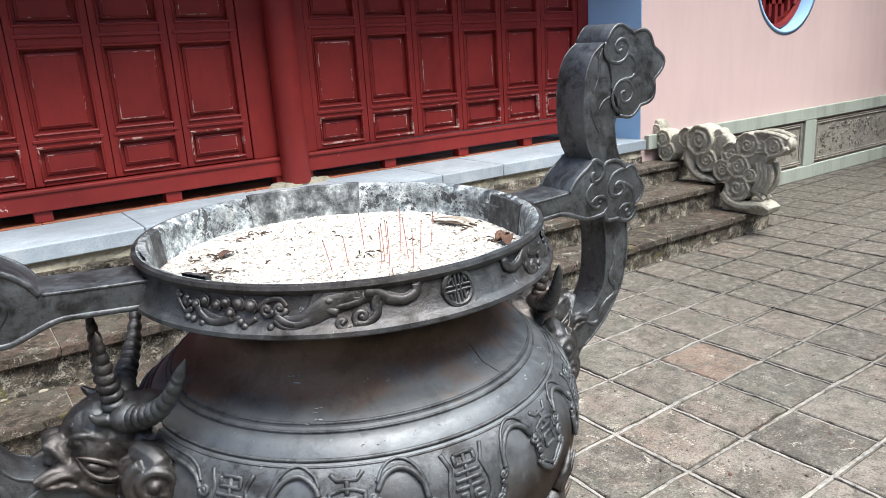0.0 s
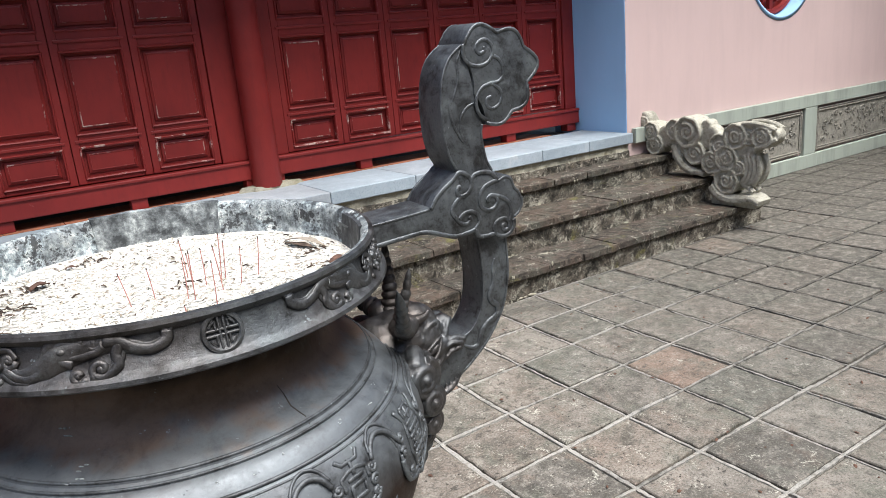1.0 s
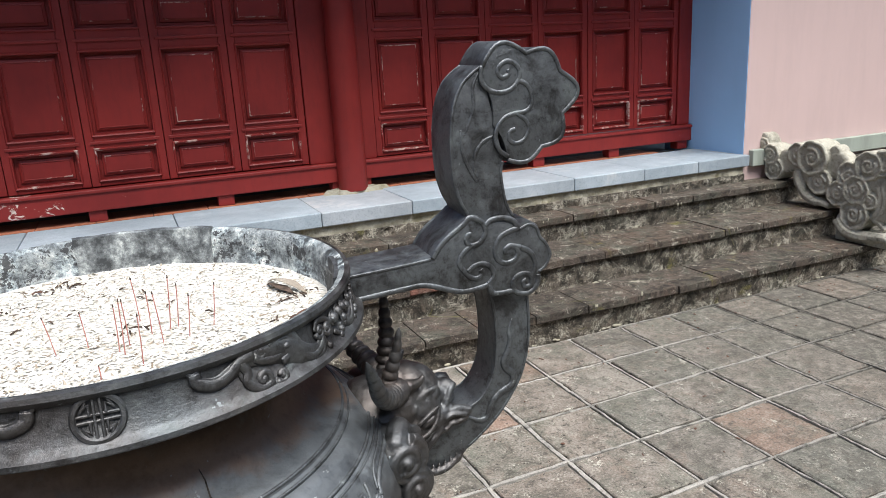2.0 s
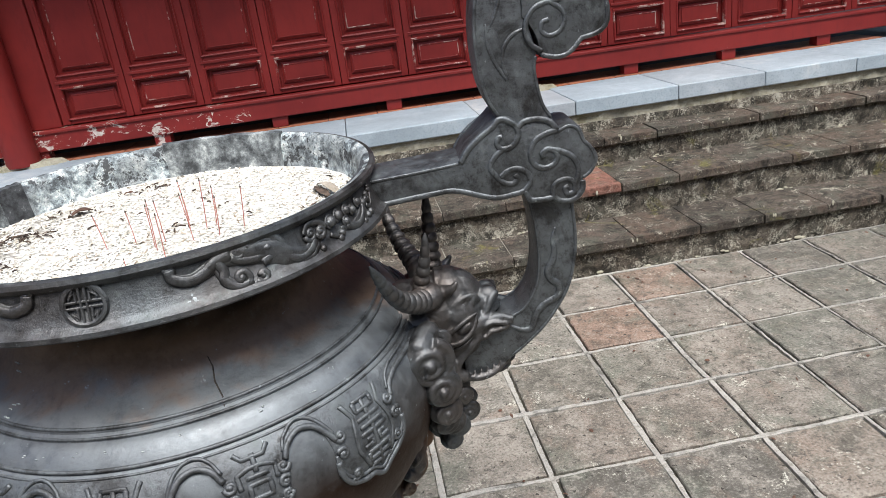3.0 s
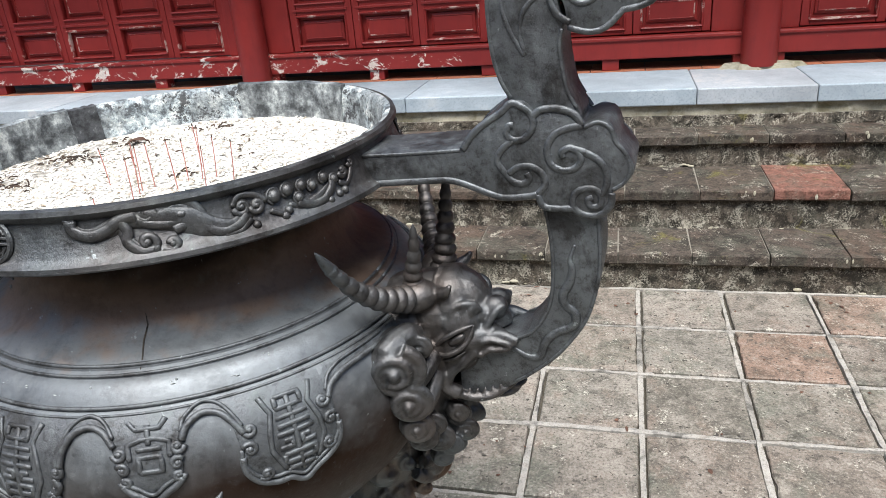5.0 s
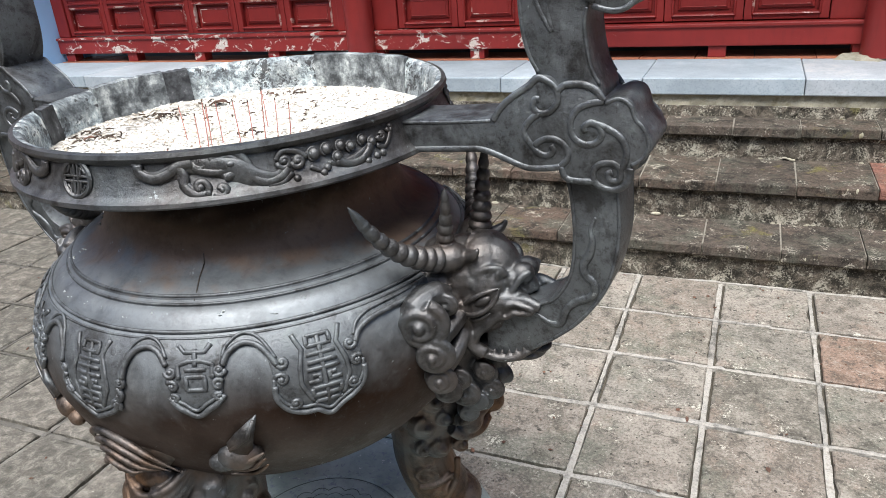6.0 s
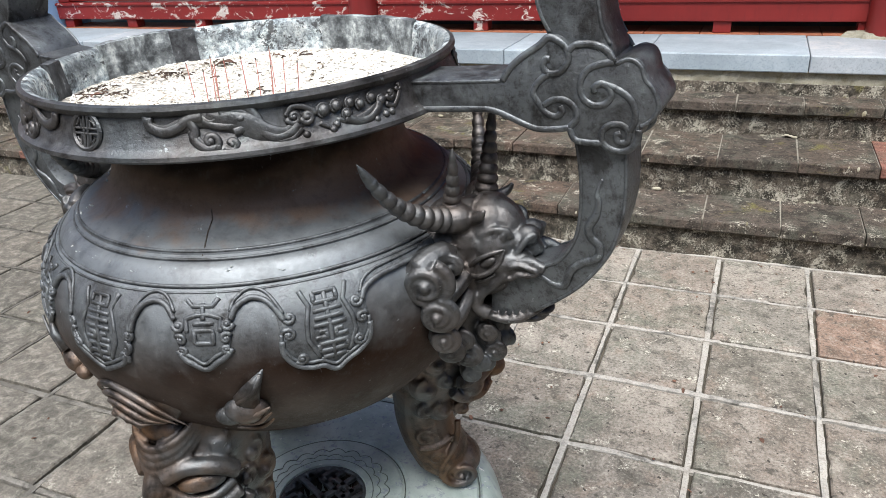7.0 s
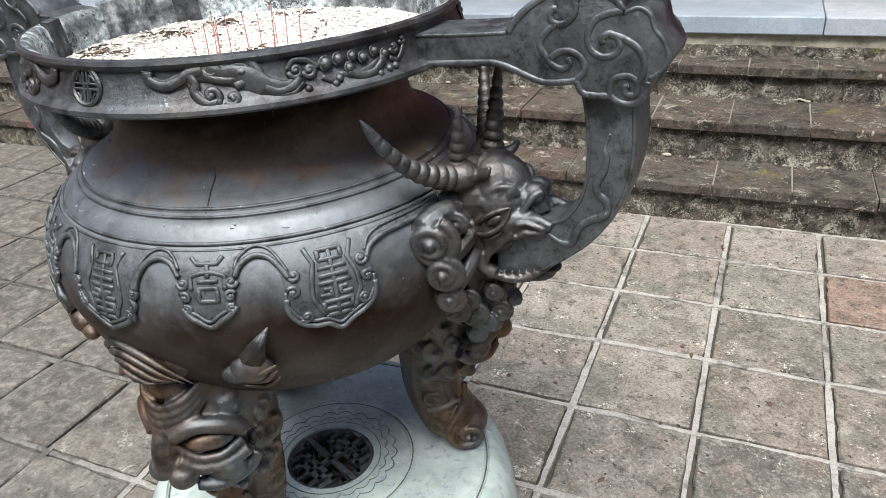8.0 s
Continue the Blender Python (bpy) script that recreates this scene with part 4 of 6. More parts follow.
def lappets(base, sign):
    """From the middle shield round to the beast head: half a side of the shoulder band."""
    d = 1 / (0.335 * math.pi / 180)

    def A(a):
        return base + sign * (a + 90)

    def edge(bm, pts, w=0.0042):
        ln = line2(pts, 6)
        ridge(bm, [(A(a), h) for a, h in ln], w, belly_radius, 0.0035, 0.9)
        ridge(bm, [(A(a), h + 0.0085) for a, h in ln], w * 0.6, belly_radius, 0.0035, 0.9)

    def curl(bm, a, h, r, turn=1, start=0):
        ridge(bm, [(A(a + x * d), h + y) for x, y in spiral((0, 0), r, r * 0.3, start, 1.05 * turn, 12)], 0.0033, belly_radius, 0.0035, 0.9)
        ball(bm, on(A(a), h, 0.0035), r * 0.5, seg=8)

    # the lifted ground of the lappets
    bm = bmesh.new()
    low = [(-90, 0.553), (-86, 0.565), (-82.3, 0.588), (-81.3, 0.61), (-80.6, 0.622), (-80, 0.64), (-78.2, 0.652), (-75.4, 0.657), (-72.6, 0.651), (-71.2, 0.638), (-70.6, 0.62), (-70.2, 0.597), (-67.5, 0.583), (-65.2, 0.574), (-63, 0.584), (-60, 0.597),
           (-59.6, 0.62), (-59, 0.638), (-57.6, 0.65), (-55, 0.656), (-52.2, 0.652), (-50.4, 0.64), (-49.9, 0.62), (-49.8, 0.588), (-48, 0.567), (-45, 0.558), (-42.5, 0.556), (-40, 0.546), (-37.5, 0.556), (-34.5, 0.566), (-32.4, 0.582), (-31.9, 0.61), (-31.6, 0.638), (-27.5, 0.65), (-22, 0.652), (-15, 0.653), (-8, 0.654)]
    rows = []
    for a in np.arange(-90, -7.9, 0.5):
        h0 = float(np.interp(a, [p for p, q in low], [q for p, q in low]))
        hs = [h0 - 0.0015, h0] + [h0 + (0.6635 - h0) * k / 6 for k in range(1, 7)]
        rows.append([bm.verts.new(on(A(a), h, -0.001 if k == 0 else 0.0028 if k < 7 else 0.0005)) for k, h in enumerate(hs)])
    for p, q in zip(rows, rows[1:]):
        for k in range(7):
            bm.faces.new((p[k], p[k + 1], q[k + 1], q[k]))
    part("lappet_band", bm, BRONZE_RAISED, belly, "grey-green lappet band lifted off the belly", True)
    # middle shield, the half on this side
    bm = bmesh.new()
    edge(bm, [(-90, 0.553), (-87, 0.562), (-84, 0.573), (-82.3, 0.588)])
    curl(bm, -83.2, 0.583, 0.008, 1, -60)
    edge(bm, [(-82.3, 0.588), (-81.5, 0.597), (-82.3, 0.606)])
    curl(bm, -81.6, 0.613, 0.007, -1, 60)
    part("shield_relief", bm, BRONZE_RAISED, belly, "half of a scrolled shield in relief", True)
    bm = bmesh.new()
    edge(bm, [(-80.8, 0.619), (-80.3, 0.635), (-78.5, 0.65), (-75.5, 0.656), (-72.6, 0.651), (-70.8, 0.637)])
    curl(bm, -69.9, 0.630, 0.0075, 1, 180)
    part("arch_relief", bm, BRONZE_RAISED, belly, "", True)
    bm = bmesh.new()
    curl(bm, -69.6, 0.614, 0.007, -1, 150)
    curl(bm, -69.4, 0.600, 0.0065, 1, 180)
    edge(bm, [(-70, 0.596), (-69, 0.588), (-67.5, 0.582), (-65.3, 0.574), (-63, 0.583), (-61.3, 0.589), (-60, 0.597)])
    curl(bm, -60.6, 0.601, 0.0065, -1, 0)
    curl(bm, -60.4, 0.615, 0.007, 1, 30)
    part("shield_relief", bm, BRONZE_RAISED, belly, "small scrolled shield in relief", True)
    bm = bmesh.new()
    curl(bm, -60.0, 0.631, 0.0075, -1, 0)
    edge(bm, [(-59.2, 0.636), (-58, 0.648), (-55, 0.656), (-52, 0.652), (-50, 0.64), (-48.8, 0.627)])
    part("arch_relief", bm, BRONZE_RAISED, belly, "", True)
    bm = bmesh.new()
    curl(bm, -47.7, 0.629, 0.0075, 1, 180)
    curl(bm, -48.3, 0.609, 0.0085, -1, 150)
    curl(bm, -46.5, 0.574, 0.0085, 1, 200)
    edge(bm, [(-49.8, 0.602), (-49.8, 0.585), (-48, 0.566), (-45, 0.557), (-42.5, 0.556), (-40, 0.546), (-37.5, 0.556), (-34.5, 0.566), (-32.5, 0.58), (-31.8, 0.6)])
    curl(bm, -34.6, 0.583, 0.0085, -1, -20)
    curl(bm, -33.2, 0.609, 0.008, 1, 30)
    curl(bm, -33.8, 0.631, 0.008, -1, 0)
    part("shield_relief", bm, BRONZE_RAISED, belly, "large scrolled shield in relief", True)
    bm = bmesh.new()
    edge(bm, [(-32.5, 0.63), (-31, 0.642), (-27.5, 0.649), (-22, 0.651), (-15, 0.652)])
    part("arch_relief", bm, BRONZE_RAISED, belly, "", True)
    bm = bmesh.new()
    glyph(bm, A(-64.8), 0.631, 0.05, 0.055, SMALL)
    part("character_relief", bm, BRONZE_RAISED, belly, "raised seal character", True)
    bm = bmesh.new()
    glyph(bm, A(-40), 0.607, 0.07, 0.096, TALL)
    part("character_relief", bm, BRONZE_RAISED, belly, "tall raised longevity character", True)
    if sign > 0:
        bm = bmesh.new()
        glyph(bm, A(-90), 0.611, 0.07, 0.094, TALL)
        part("character_relief", bm, BRONZE_RAISED, belly, "tall raised longevity character", True)


for base in (-90, 90):
    for sign in (1, -1):
        lappets(base, sign)

# small bird and leaf reliefs low on the belly
for az in (-58, -118, 62, 122):
    bm = bmesh.new()
    s = 1 if az in (-58, 122) else -1
    ball(bm, on(az - 2 * s, 0.497, 0.002), 0.027, (1.15, 0.7, 0.8), Matrix.Rotation(radians(az + 90), 4, "Z"))
    ball(bm, on(az - 6 * s, 0.487, 0.004), 0.017, (1.25, 0.8, 0.85), Matrix.Rotation(radians(az + 90), 4, "Z"))
    sweep(bm, [on(az - 1.5 * s, 0.515, 0.004), on(az + 0.5 * s, 0.54, 0.006), on(az + 3.5 * s, 0.568, 0.004)], [0.018, 0.012, 0.001], 8, 0.6, out_of)
    ridge(bm, [(az - 3 * s, 0.52), (az + 1 * s, 0.54), (az + 3 * s, 0.566)], 0.003, belly_radius, 0.012)
    for q in range(3):
        ridge(bm, line2([(az - 5 * s + q * s, 0.475 + q * 0.012), (az + 0 * s, 0.472 + q * 0.014), (az + 3.5 * s, 0.49 + q * 0.012)]), 0.004, belly_radius, 0.017, 0.7, 6, True)
    part("bird_relief", bm, BRONZE_LEG, belly, "small crouching bird in relief", True)
for az in (-89, 31, 151):
    bm = bmesh.new()
    turn = Matrix.Rotation(radians(az), 3, "Z")

    def face(pts, r):
        ln = smooth_line(pts, 6)
        n = len(ln) - 1
        sweep(bm, [turn @ p for p in ln], [r * min(1.0, 0.25 + 3.5 * k / n, 0.12 + 2.6 * (n - k) / n) for k in range(n + 1)], 8)
    tilt = Matrix.Rotation(radians(az), 4, "Z") @ Matrix.Rotation(radians(14), 4, "X")
    for q, (out, wide, tall, drop) in enumerate(((0.02, 0.078, 0.04, 0.0), (0.0235, 0.066, 0.031, 0.004), (0.027, 0.054, 0.0225, 0.008), (0.03, 0.042, 0.014, 0.012))):
        ball(bm, turn @ Vector((0.335, -0.002, 0.476 - drop)), 1.0, (out, wide, tall), tilt, 24)
    for k in range(4):
        f, o = 1 - 0.19 * k, 0.004 * k
        face([(0.343 + o, -0.078 * f, 0.476 - 0.003 * k), (0.353 + o, -0.06 * f, 0.502 - 0.0085 * k), (0.359 + o, -0.025 * f, 0.514 - 0.012 * k), (0.359 + o, 0.015 * f, 0.506 - 0.0115 * k), (0.353 + o, 0.05 * f, 0.486 - 0.008 * k), (0.338 + o, 0.082 * f, 0.459)], 0.0055 - 0.0004 * k)
    for y, h in ((-0.03, 0.467), (-0.006, 0.462), (0.016, 0.46)):
        ball(bm, turn @ Vector((0.3635, y, h)), 0.0062, seg=10)
    part("leaf_relief", bm, BRONZE_LEG, belly, "layered cloud leaf above the leg mask", True)


# ---- handles ----
def run(ctrl, n=5):
    """A smooth line in the plane of a handle."""
    return [(p.x, p.y) for p in smooth_line([(a, b, 0) for a, b in ctrl], n)]


def handle(turn):
    # the cloud-shaped knot on its arm, the upright, the lobed finial, the lower limb
    bm = slab(lobes([(0.312, 0.836, 0), (0.409, 0.8435, -0.02), (0.443, 0.843, 0.04), (0.485, 0.8275, 0.12), (0.54, 0.83, -0.1), (0.548, 0.8145, 0.05), (0.582, 0.812, 0.36), (0.6265, 0.8365, 0.36), (0.6315, 0.8925, 0.38), (0.594, 0.912, 0.12), (0.54, 0.927, 0.2),
                     (0.512, 0.9395, 0.02), (0.48, 0.915, 0.06), (0.4545, 0.8865, 0), (0.312, 0.877, 0)]), -0.043, 0.043, 0.0035)
    slab(run([(0.516, 0.9), (0.511, 0.937), (0.501, 0.96), (0.493, 0.99), (0.49, 1.03), (0.491, 1.065), (0.497, 1.1), (0.509, 1.126), (0.526, 1.142), (0.541, 1.151)])
         + run([(0.573, 1.02), (0.57, 1.0), (0.572, 0.98), (0.578, 0.95), (0.59, 0.924), (0.59, 0.9)]), -0.038, 0.038, 0.0035, bm)
    top = lobes([(0.577, 1.013, 0.22), (0.634, 1.028, 0.33), (0.6695, 1.0755, 0.46), (0.6655, 1.138, 0.3), (0.6095, 1.166, 0.34), (0.5395, 1.15, 0.0), (0.541, 1.13, -0.1), (0.556, 1.067, -0.1)])
    slab(top, -0.041, 0.041, 0.0035, bm)
    slab(run([(0.541, 0.83), (0.549, 0.79), (0.553, 0.746), (0.551, 0.7), (0.5425, 0.67), (0.5255, 0.644), (0.506, 0.632), (0.425, 0.615)])
         + run([(0.425, 0.53), (0.47, 0.54), (0.509, 0.563), (0.523, 0.574), (0.557, 0.604), (0.581, 0.635), (0.599, 0.668), (0.61, 0.71), (0.614, 0.75), (0.611, 0.82)]), -0.0345, 0.0345, 0.0045, bm)
    h = part("handle", bm, BRONZE_HANDLE, censer, "slab-sided handle cut as rising clouds")
    h.rotation_euler = (0, 0, radians(turn))
    h.location = Matrix.Rotation(radians(turn), 3, 'Z') @ Vector((-0.018, 0, 0))
    shade_auto(h, 35)
    for face in (-1, 1):
        y0 = face * 0.0427

        def scroll(pts, w=0.0043, y=y0, taper=False, n=7):
            ln = smooth_line([(a, b, 0) for a, b in pts], n) if n else [Vector((a, b, 0)) for a, b in pts]
            k = len(ln)
            ws = [w * (min(1, 0.3 + 3 * i / k, 0.3 + 3 * (k - 1 - i) / k) if taper else 1) for i in range(k)]
            sweep(bm, [(p.x, y, p.y) for p in ln], ws, 8, 0.55, (0, face, 0))
        # clouds on the knot
        bm = bmesh.new()
        scroll([(0.315, 0.8385), (0.409, 0.8455), (0.443, 0.8455), (0.484, 0.831), (0.502, 0.8265), (0.528, 0.8285), (0.541, 0.8315)])
        scroll([(0.455, 0.884), (0.466, 0.9), (0.481, 0.9135), (0.503, 0.928), (0.513, 0.937), (0.523, 0.9355), (0.535, 0.9265), (0.5385, 0.912), (0.529, 0.8985), (0.515, 0.896), (0.508, 0.903), (0.5105, 0.912), (0.516, 0.9125)])
        scroll([(0.515, 0.896), (0.501, 0.884), (0.4955, 0.871), (0.503, 0.858), (0.512, 0.8475), (0.524, 0.844), (0.532, 0.85), (0.529, 0.857)])
        scroll([(0.508, 0.856), (0.52, 0.864), (0.534, 0.865), (0.5465, 0.857), (0.55, 0.843), (0.541, 0.8315)])
        scroll([(0.541, 0.8315), (0.5475, 0.8175), (0.563, 0.8145), (0.582, 0.8155)])
        scroll([(0.6245, 0.835), (0.6235, 0.821), (0.6125, 0.809), (0.596, 0.8075), (0.583, 0.8155), (0.5815, 0.829), (0.59, 0.838), (0.604, 0.8395), (0.613, 0.8315), (0.6115, 0.82), (0.602, 0.818), (0.5985, 0.826), (0.604, 0.829)])
        scroll([(0.538, 0.9225), (0.548, 0.93), (0.567, 0.931), (0.583, 0.925), (0.5925, 0.9125)])
        scroll([(0.5925, 0.9125), (0.576, 0.909), (0.562, 0.902), (0.5535, 0.887), (0.556, 0.87), (0.569, 0.861), (0.583, 0.863), (0.5905, 0.872), (0.588, 0.882), (0.578, 0.887), (0.57, 0.882), (0.571, 0.876)])
        scroll([(0.578, 0.887), (0.595, 0.882), (0.611, 0.872), (0.619, 0.857), (0.6185, 0.843), (0.613, 0.8315)])
        scroll([(0.594, 0.91), (0.609, 0.9155), (0.622, 0.9085), (0.628, 0.8935), (0.638, 0.882), (0.6445, 0.864), (0.638, 0.848), (0.6255, 0.8385)], 0.0026)
        scroll([(0.452, 0.8835), (0.4, 0.8795), (0.315, 0.8745)], 0.0024)
        part("cloud_relief", bm, BRONZE_HANDLE, h, "raised cloud scrolls", True)
        # clouds on the finial
        bm = bmesh.new()
        y2 = face * 0.0407
        ctr = Vector((0.612, 1.096))
        rimline = [(ctr.x + (a - ctr.x) * 0.968, ctr.y + (b - ctr.y) * 0.968) for a, b in top[:41]]
        scroll(rimline, 0.0034, y2, n=0)
        scroll([(0.541, 1.15), (0.54, 1.13), (0.551, 1.117), (0.569, 1.112), (0.586, 1.116), (0.5975, 1.128), (0.5985, 1.14), (0.592, 1.15), (0.581, 1.1545), (0.57, 1.15), (0.565, 1.14), (0.572, 1.132), (0.582, 1.136), (0.581, 1.143)], 0.0036, y2)
        scroll([(0.597, 1.127), (0.609, 1.121), (0.618, 1.106), (0.6165, 1.091), (0.607, 1.083), (0.59, 1.081), (0.574, 1.076), (0.563, 1.063), (0.5595, 1.047), (0.566, 1.03), (0.58, 1.02)], 0.0036, y2)
        scroll([(0.594, 1.081), (0.608, 1.07), (0.6125, 1.057), (0.605, 1.043), (0.591, 1.0385), (0.581, 1.045), (0.582, 1.056), (0.591, 1.059)], 0.0034, y2)
        y4 = face * 0.0378
        scroll([(0.561, 1.053), (0.542, 1.045), (0.53, 1.031), (0.526, 1.014)], 0.003, y4, True)
        scroll([(0.537, 1.14), (0.528, 1.12), (0.5285, 1.094), (0.522, 1.075), (0.514, 1.058)], 0.0028, y4, True)
        scroll([(0.508, 1.064), (0.508, 1.037), (0.516, 1.013), (0.53, 0.989), (0.5265, 1.006), (0.526, 1.019)], 0.0028, y4, True)
        scroll([(0.514, 0.942), (0.5035, 0.961), (0.4955, 0.99), (0.4925, 1.03), (0.4935, 1.065), (0.4995, 1.099), (0.511, 1.1245), (0.527, 1.14), (0.54, 1.148)], 0.0024, y4)
        scroll([(0.586, 0.93), (0.5755, 0.95), (0.5695, 0.98), (0.568, 1.0), (0.571, 1.014)], 0.0024, y4)
        part("finial_relief", bm, BRONZE_HANDLE, h, "raised cloud scrolls on the finial", True)
        # whisker and edge beads on the lower limb
        bm = bmesh.new()
        y3 = face * 0.0348
        scroll([(0.498, 0.618), (0.51, 0.61), (0.522, 0.604), (0.536, 0.607), (0.5445, 0.63), (0.559, 0.644), (0.579, 0.655), (0.582, 0.672), (0.57, 0.685), (0.567, 0.699), (0.575, 0.715), (0.5785, 0.733), (0.576, 0.747), (0.582, 0.766)], 0.0058, y3, True)
        scroll([(0.5435, 0.83), (0.5515, 0.79), (0.5555, 0.746), (0.5535, 0.7), (0.545, 0.669), (0.527, 0.642), (0.506, 0.63)], 0.0024, y3)
        scroll([(0.6085, 0.81), (0.6115, 0.75), (0.6075, 0.71), (0.5965, 0.669), (0.5785, 0.637), (0.5545, 0.606), (0.52, 0.5755), (0.5, 0.562)], 0.0024, y3)
        part("whisker_relief", bm, BRONZE_HANDLE, h, "wavy whisker in relief", True)
    return h


# ---- dragon heads that bite the handles ----
def volute(bm, c, R, s, thick=0.6, start=100, turns=1.55, tilt=0.35):
    """A curl of the mane: a domed disc with a coiled ridge and a knob in the middle, turned out to one side."""
    u, y, h = c
    ball(bm, (u - 0.35 * R, s * (y - 0.62 * R), h), R * 0.98, (0.95, thick + 0.12, 1), seg=14)
    pts, rad = [], []
    for k in range(35):
        t = k / 34
        r, a = R * (0.86 - 0.5 * t), radians(start - 360 * turns * t)
        pts.append((u + r * math.cos(a), s * (y - 0.32 * R + 0.28 * R * t - tilt * r * math.cos(a)), h + r * math.sin(a)))
        rad.append(R * (0.25 - 0.1 * t))
    sweep(bm, pts, rad, 8)
    ball(bm, (u, s * (y - 0.06 * R), h), R * 0.26, seg=10)


def beast_head(turn):
    bm = bmesh.new()
    # neck on the belly, skull, forehead and bridge of the nose
    ball(bm, (0.35, 0, 0.61), 0.085, (0.75, 0.95, 1.02))
    ball(bm, (0.352, 0, 0.53), 0.062, (0.9, 1.15, 1.25))
    ball(bm, (0.388, 0, 0.65), 0.058, (0.95, 1.0, 0.93))
    ball(bm, (0.414, 0, 0.67), 0.043, (0.86, 1.14, 0.98))
    sweep(bm, smooth_line([(0.395, 0, 0.672), (0.43, 0, 0.67), (0.453, 0, 0.65), (0.472, 0, 0.642), (0.494, 0, 0.636)]), [float(v) for v in np.interp(range(33), [0, 8, 15, 22, 29, 32], [0.041, 0.036, 0.024, 0.021, 0.013, 0.003])], 14)
    for s in (-1, 1):
        # smooth cheek down to the hinge of the jaw
        ball(bm, (0.416, s * 0.017, 0.612), 0.049, (0.82, 0.84, 1.02))
        sweep(bm, smooth_line([(0.402, s * 0.048, 0.622), (0.399, s * 0.051, 0.596), (0.401, s * 0.05, 0.572), (0.409, s * 0.048, 0.553), (0.424, s * 0.043, 0.541)]), 0.0105, 10)
        sweep(bm, smooth_line([(0.42, s * 0.032, 0.628), (0.445, s * 0.03, 0.625), (0.47, s * 0.026, 0.627), (0.492, s * 0.022, 0.63)], 6), [float(v) for v in np.interp(range(19), [0, 8, 14, 18], [0.025, 0.022, 0.015, 0.002])], 12)
        ball(bm, (0.427, s * 0.03, 0.644), 0.03, (1.08, 0.82, 1.2))
        # brow: an arched roll that breaks into flame tongues over the eye
        sweep(bm, smooth_line([(0.404, s * 0.045, 0.642), (0.414, s * 0.0455, 0.6625), (0.428, s * 0.044, 0.674), (0.442, s * 0.04, 0.678), (0.4525, s * 0.034, 0.6745), (0.456, s * 0.031, 0.664)]), 0.005, 10)
        for u, h, d in ((0.4135, 0.659, 0.012), (0.4255, 0.668, 0.013), (0.4385, 0.673, 0.012), (0.45, 0.672, 0.01)):
            sweep(bm, smooth_line([(u, s * (0.0495 - 0.28 * (u - 0.41)), h), (u - 0.0015, s * (0.0515 - 0.28 * (u - 0.41)), h - d * 0.55), (u + 0.002, s * (0.0505 - 0.28 * (u - 0.41)), h - d)], 4), [0.0046, 0.0046, 0.0045, 0.0044, 0.0042, 0.0038, 0.0032, 0.0024, 0.0014], 8)
        # nose: two bulbs with a hooked wing over each nostril
        ball(bm, (0.474, s * 0.0105, 0.6615), 0.0175, (1.0, 0.9, 0.9))
        ball(bm, (0.458, s * 0.019, 0.655), 0.0165, (1.0, 0.85, 0.9))
        sweep(bm, smooth_line([(0.488, s * 0.016, 0.668), (0.479, s * 0.025, 0.664), (0.471, s * 0.031, 0.651), (0.463, s * 0.034, 0.6395), (0.454, s * 0.034, 0.641), (0.452, s * 0.031, 0.651)]), 0.0052, 8)
        # upper lip that ends in a two-lobed leaf
        ball(bm, (0.428, s * 0.03, 0.6), 0.026, (1.05, 0.78, 1.05))
        sweep(bm, smooth_line([(0.411, s * 0.047, 0.556), (0.419, s * 0.0495, 0.576), (0.435, s * 0.049, 0.593), (0.447, s * 0.047, 0.605), (0.456, s * 0.046, 0.613)]), 0.0062, 8)
        leaf = [(0.446, 0.606), (0.45, 0.617), (0.462, 0.6255), (0.478, 0.6285), (0.499, 0.621), (0.487, 0.6145), (0.472, 0.614), (0.46, 0.6065), (0.446, 0.606)]
        sweep(bm, smooth_line([(a, s * (0.0475 - 0.12 * (a - 0.446)), c) for a, c in leaf], 5), 0.0036, 8)
        ball(bm, (0.471, s * 0.036, 0.62), 0.0105, (2.2, 0.7, 0.62), Matrix.Rotation(radians(-8), 4, "Y"))
        sweep(bm, smooth_line([(0.47, s * 0.036, 0.631), (0.486, s * 0.034, 0.633), (0.508, s * 0.034, 0.625)]), 0.0075, 8)
        # lower lip and a saw of small teeth
        sweep(bm, smooth_line([(0.411, s * 0.046, 0.545), (0.426, s * 0.0435, 0.5385), (0.448, s * 0.041, 0.5345), (0.468, s * 0.037, 0.538), (0.486, s * 0.03, 0.548), (0.499, s * 0.02, 0.557), (0.506, s * 0.004, 0.56)]), 0.0058, 8)
        for k in range(6):
            u = 0.428 + 0.0105 * k
            z = float(np.interp(u, [0.426, 0.448, 0.468, 0.486], [0.541, 0.538, 0.542, 0.551]))
            sweep(bm, [(u, s * (0.0425 - 0.16 * (u - 0.428)), z), (u + 0.001, s * (0.0415 - 0.16 * (u - 0.428)), z + 0.0105)], [0.0042, 0.0014], 6)
        # mane: volutes spreading over the belly beside the jaw
        ball(bm, (0.35, s * 0.088, 0.628), 0.042, (0.9, 1.05, 0.75))
        sweep(bm, smooth_line([(0.386, s * 0.062, 0.648), (0.374, s * 0.088, 0.651), (0.363, s * 0.112, 0.647), (0.354, s * 0.13, 0.634)]), [float(v) for v in np.interp(range(25), [0, 6, 19, 24], [0.006, 0.018, 0.018, 0.006])], 10)
        sweep(bm, smooth_line([(0.398, s * 0.06, 0.61), (0.392, s * 0.085, 0.598), (0.38, s * 0.108, 0.585), (0.368, s * 0.122, 0.572)]), 0.014, 8)
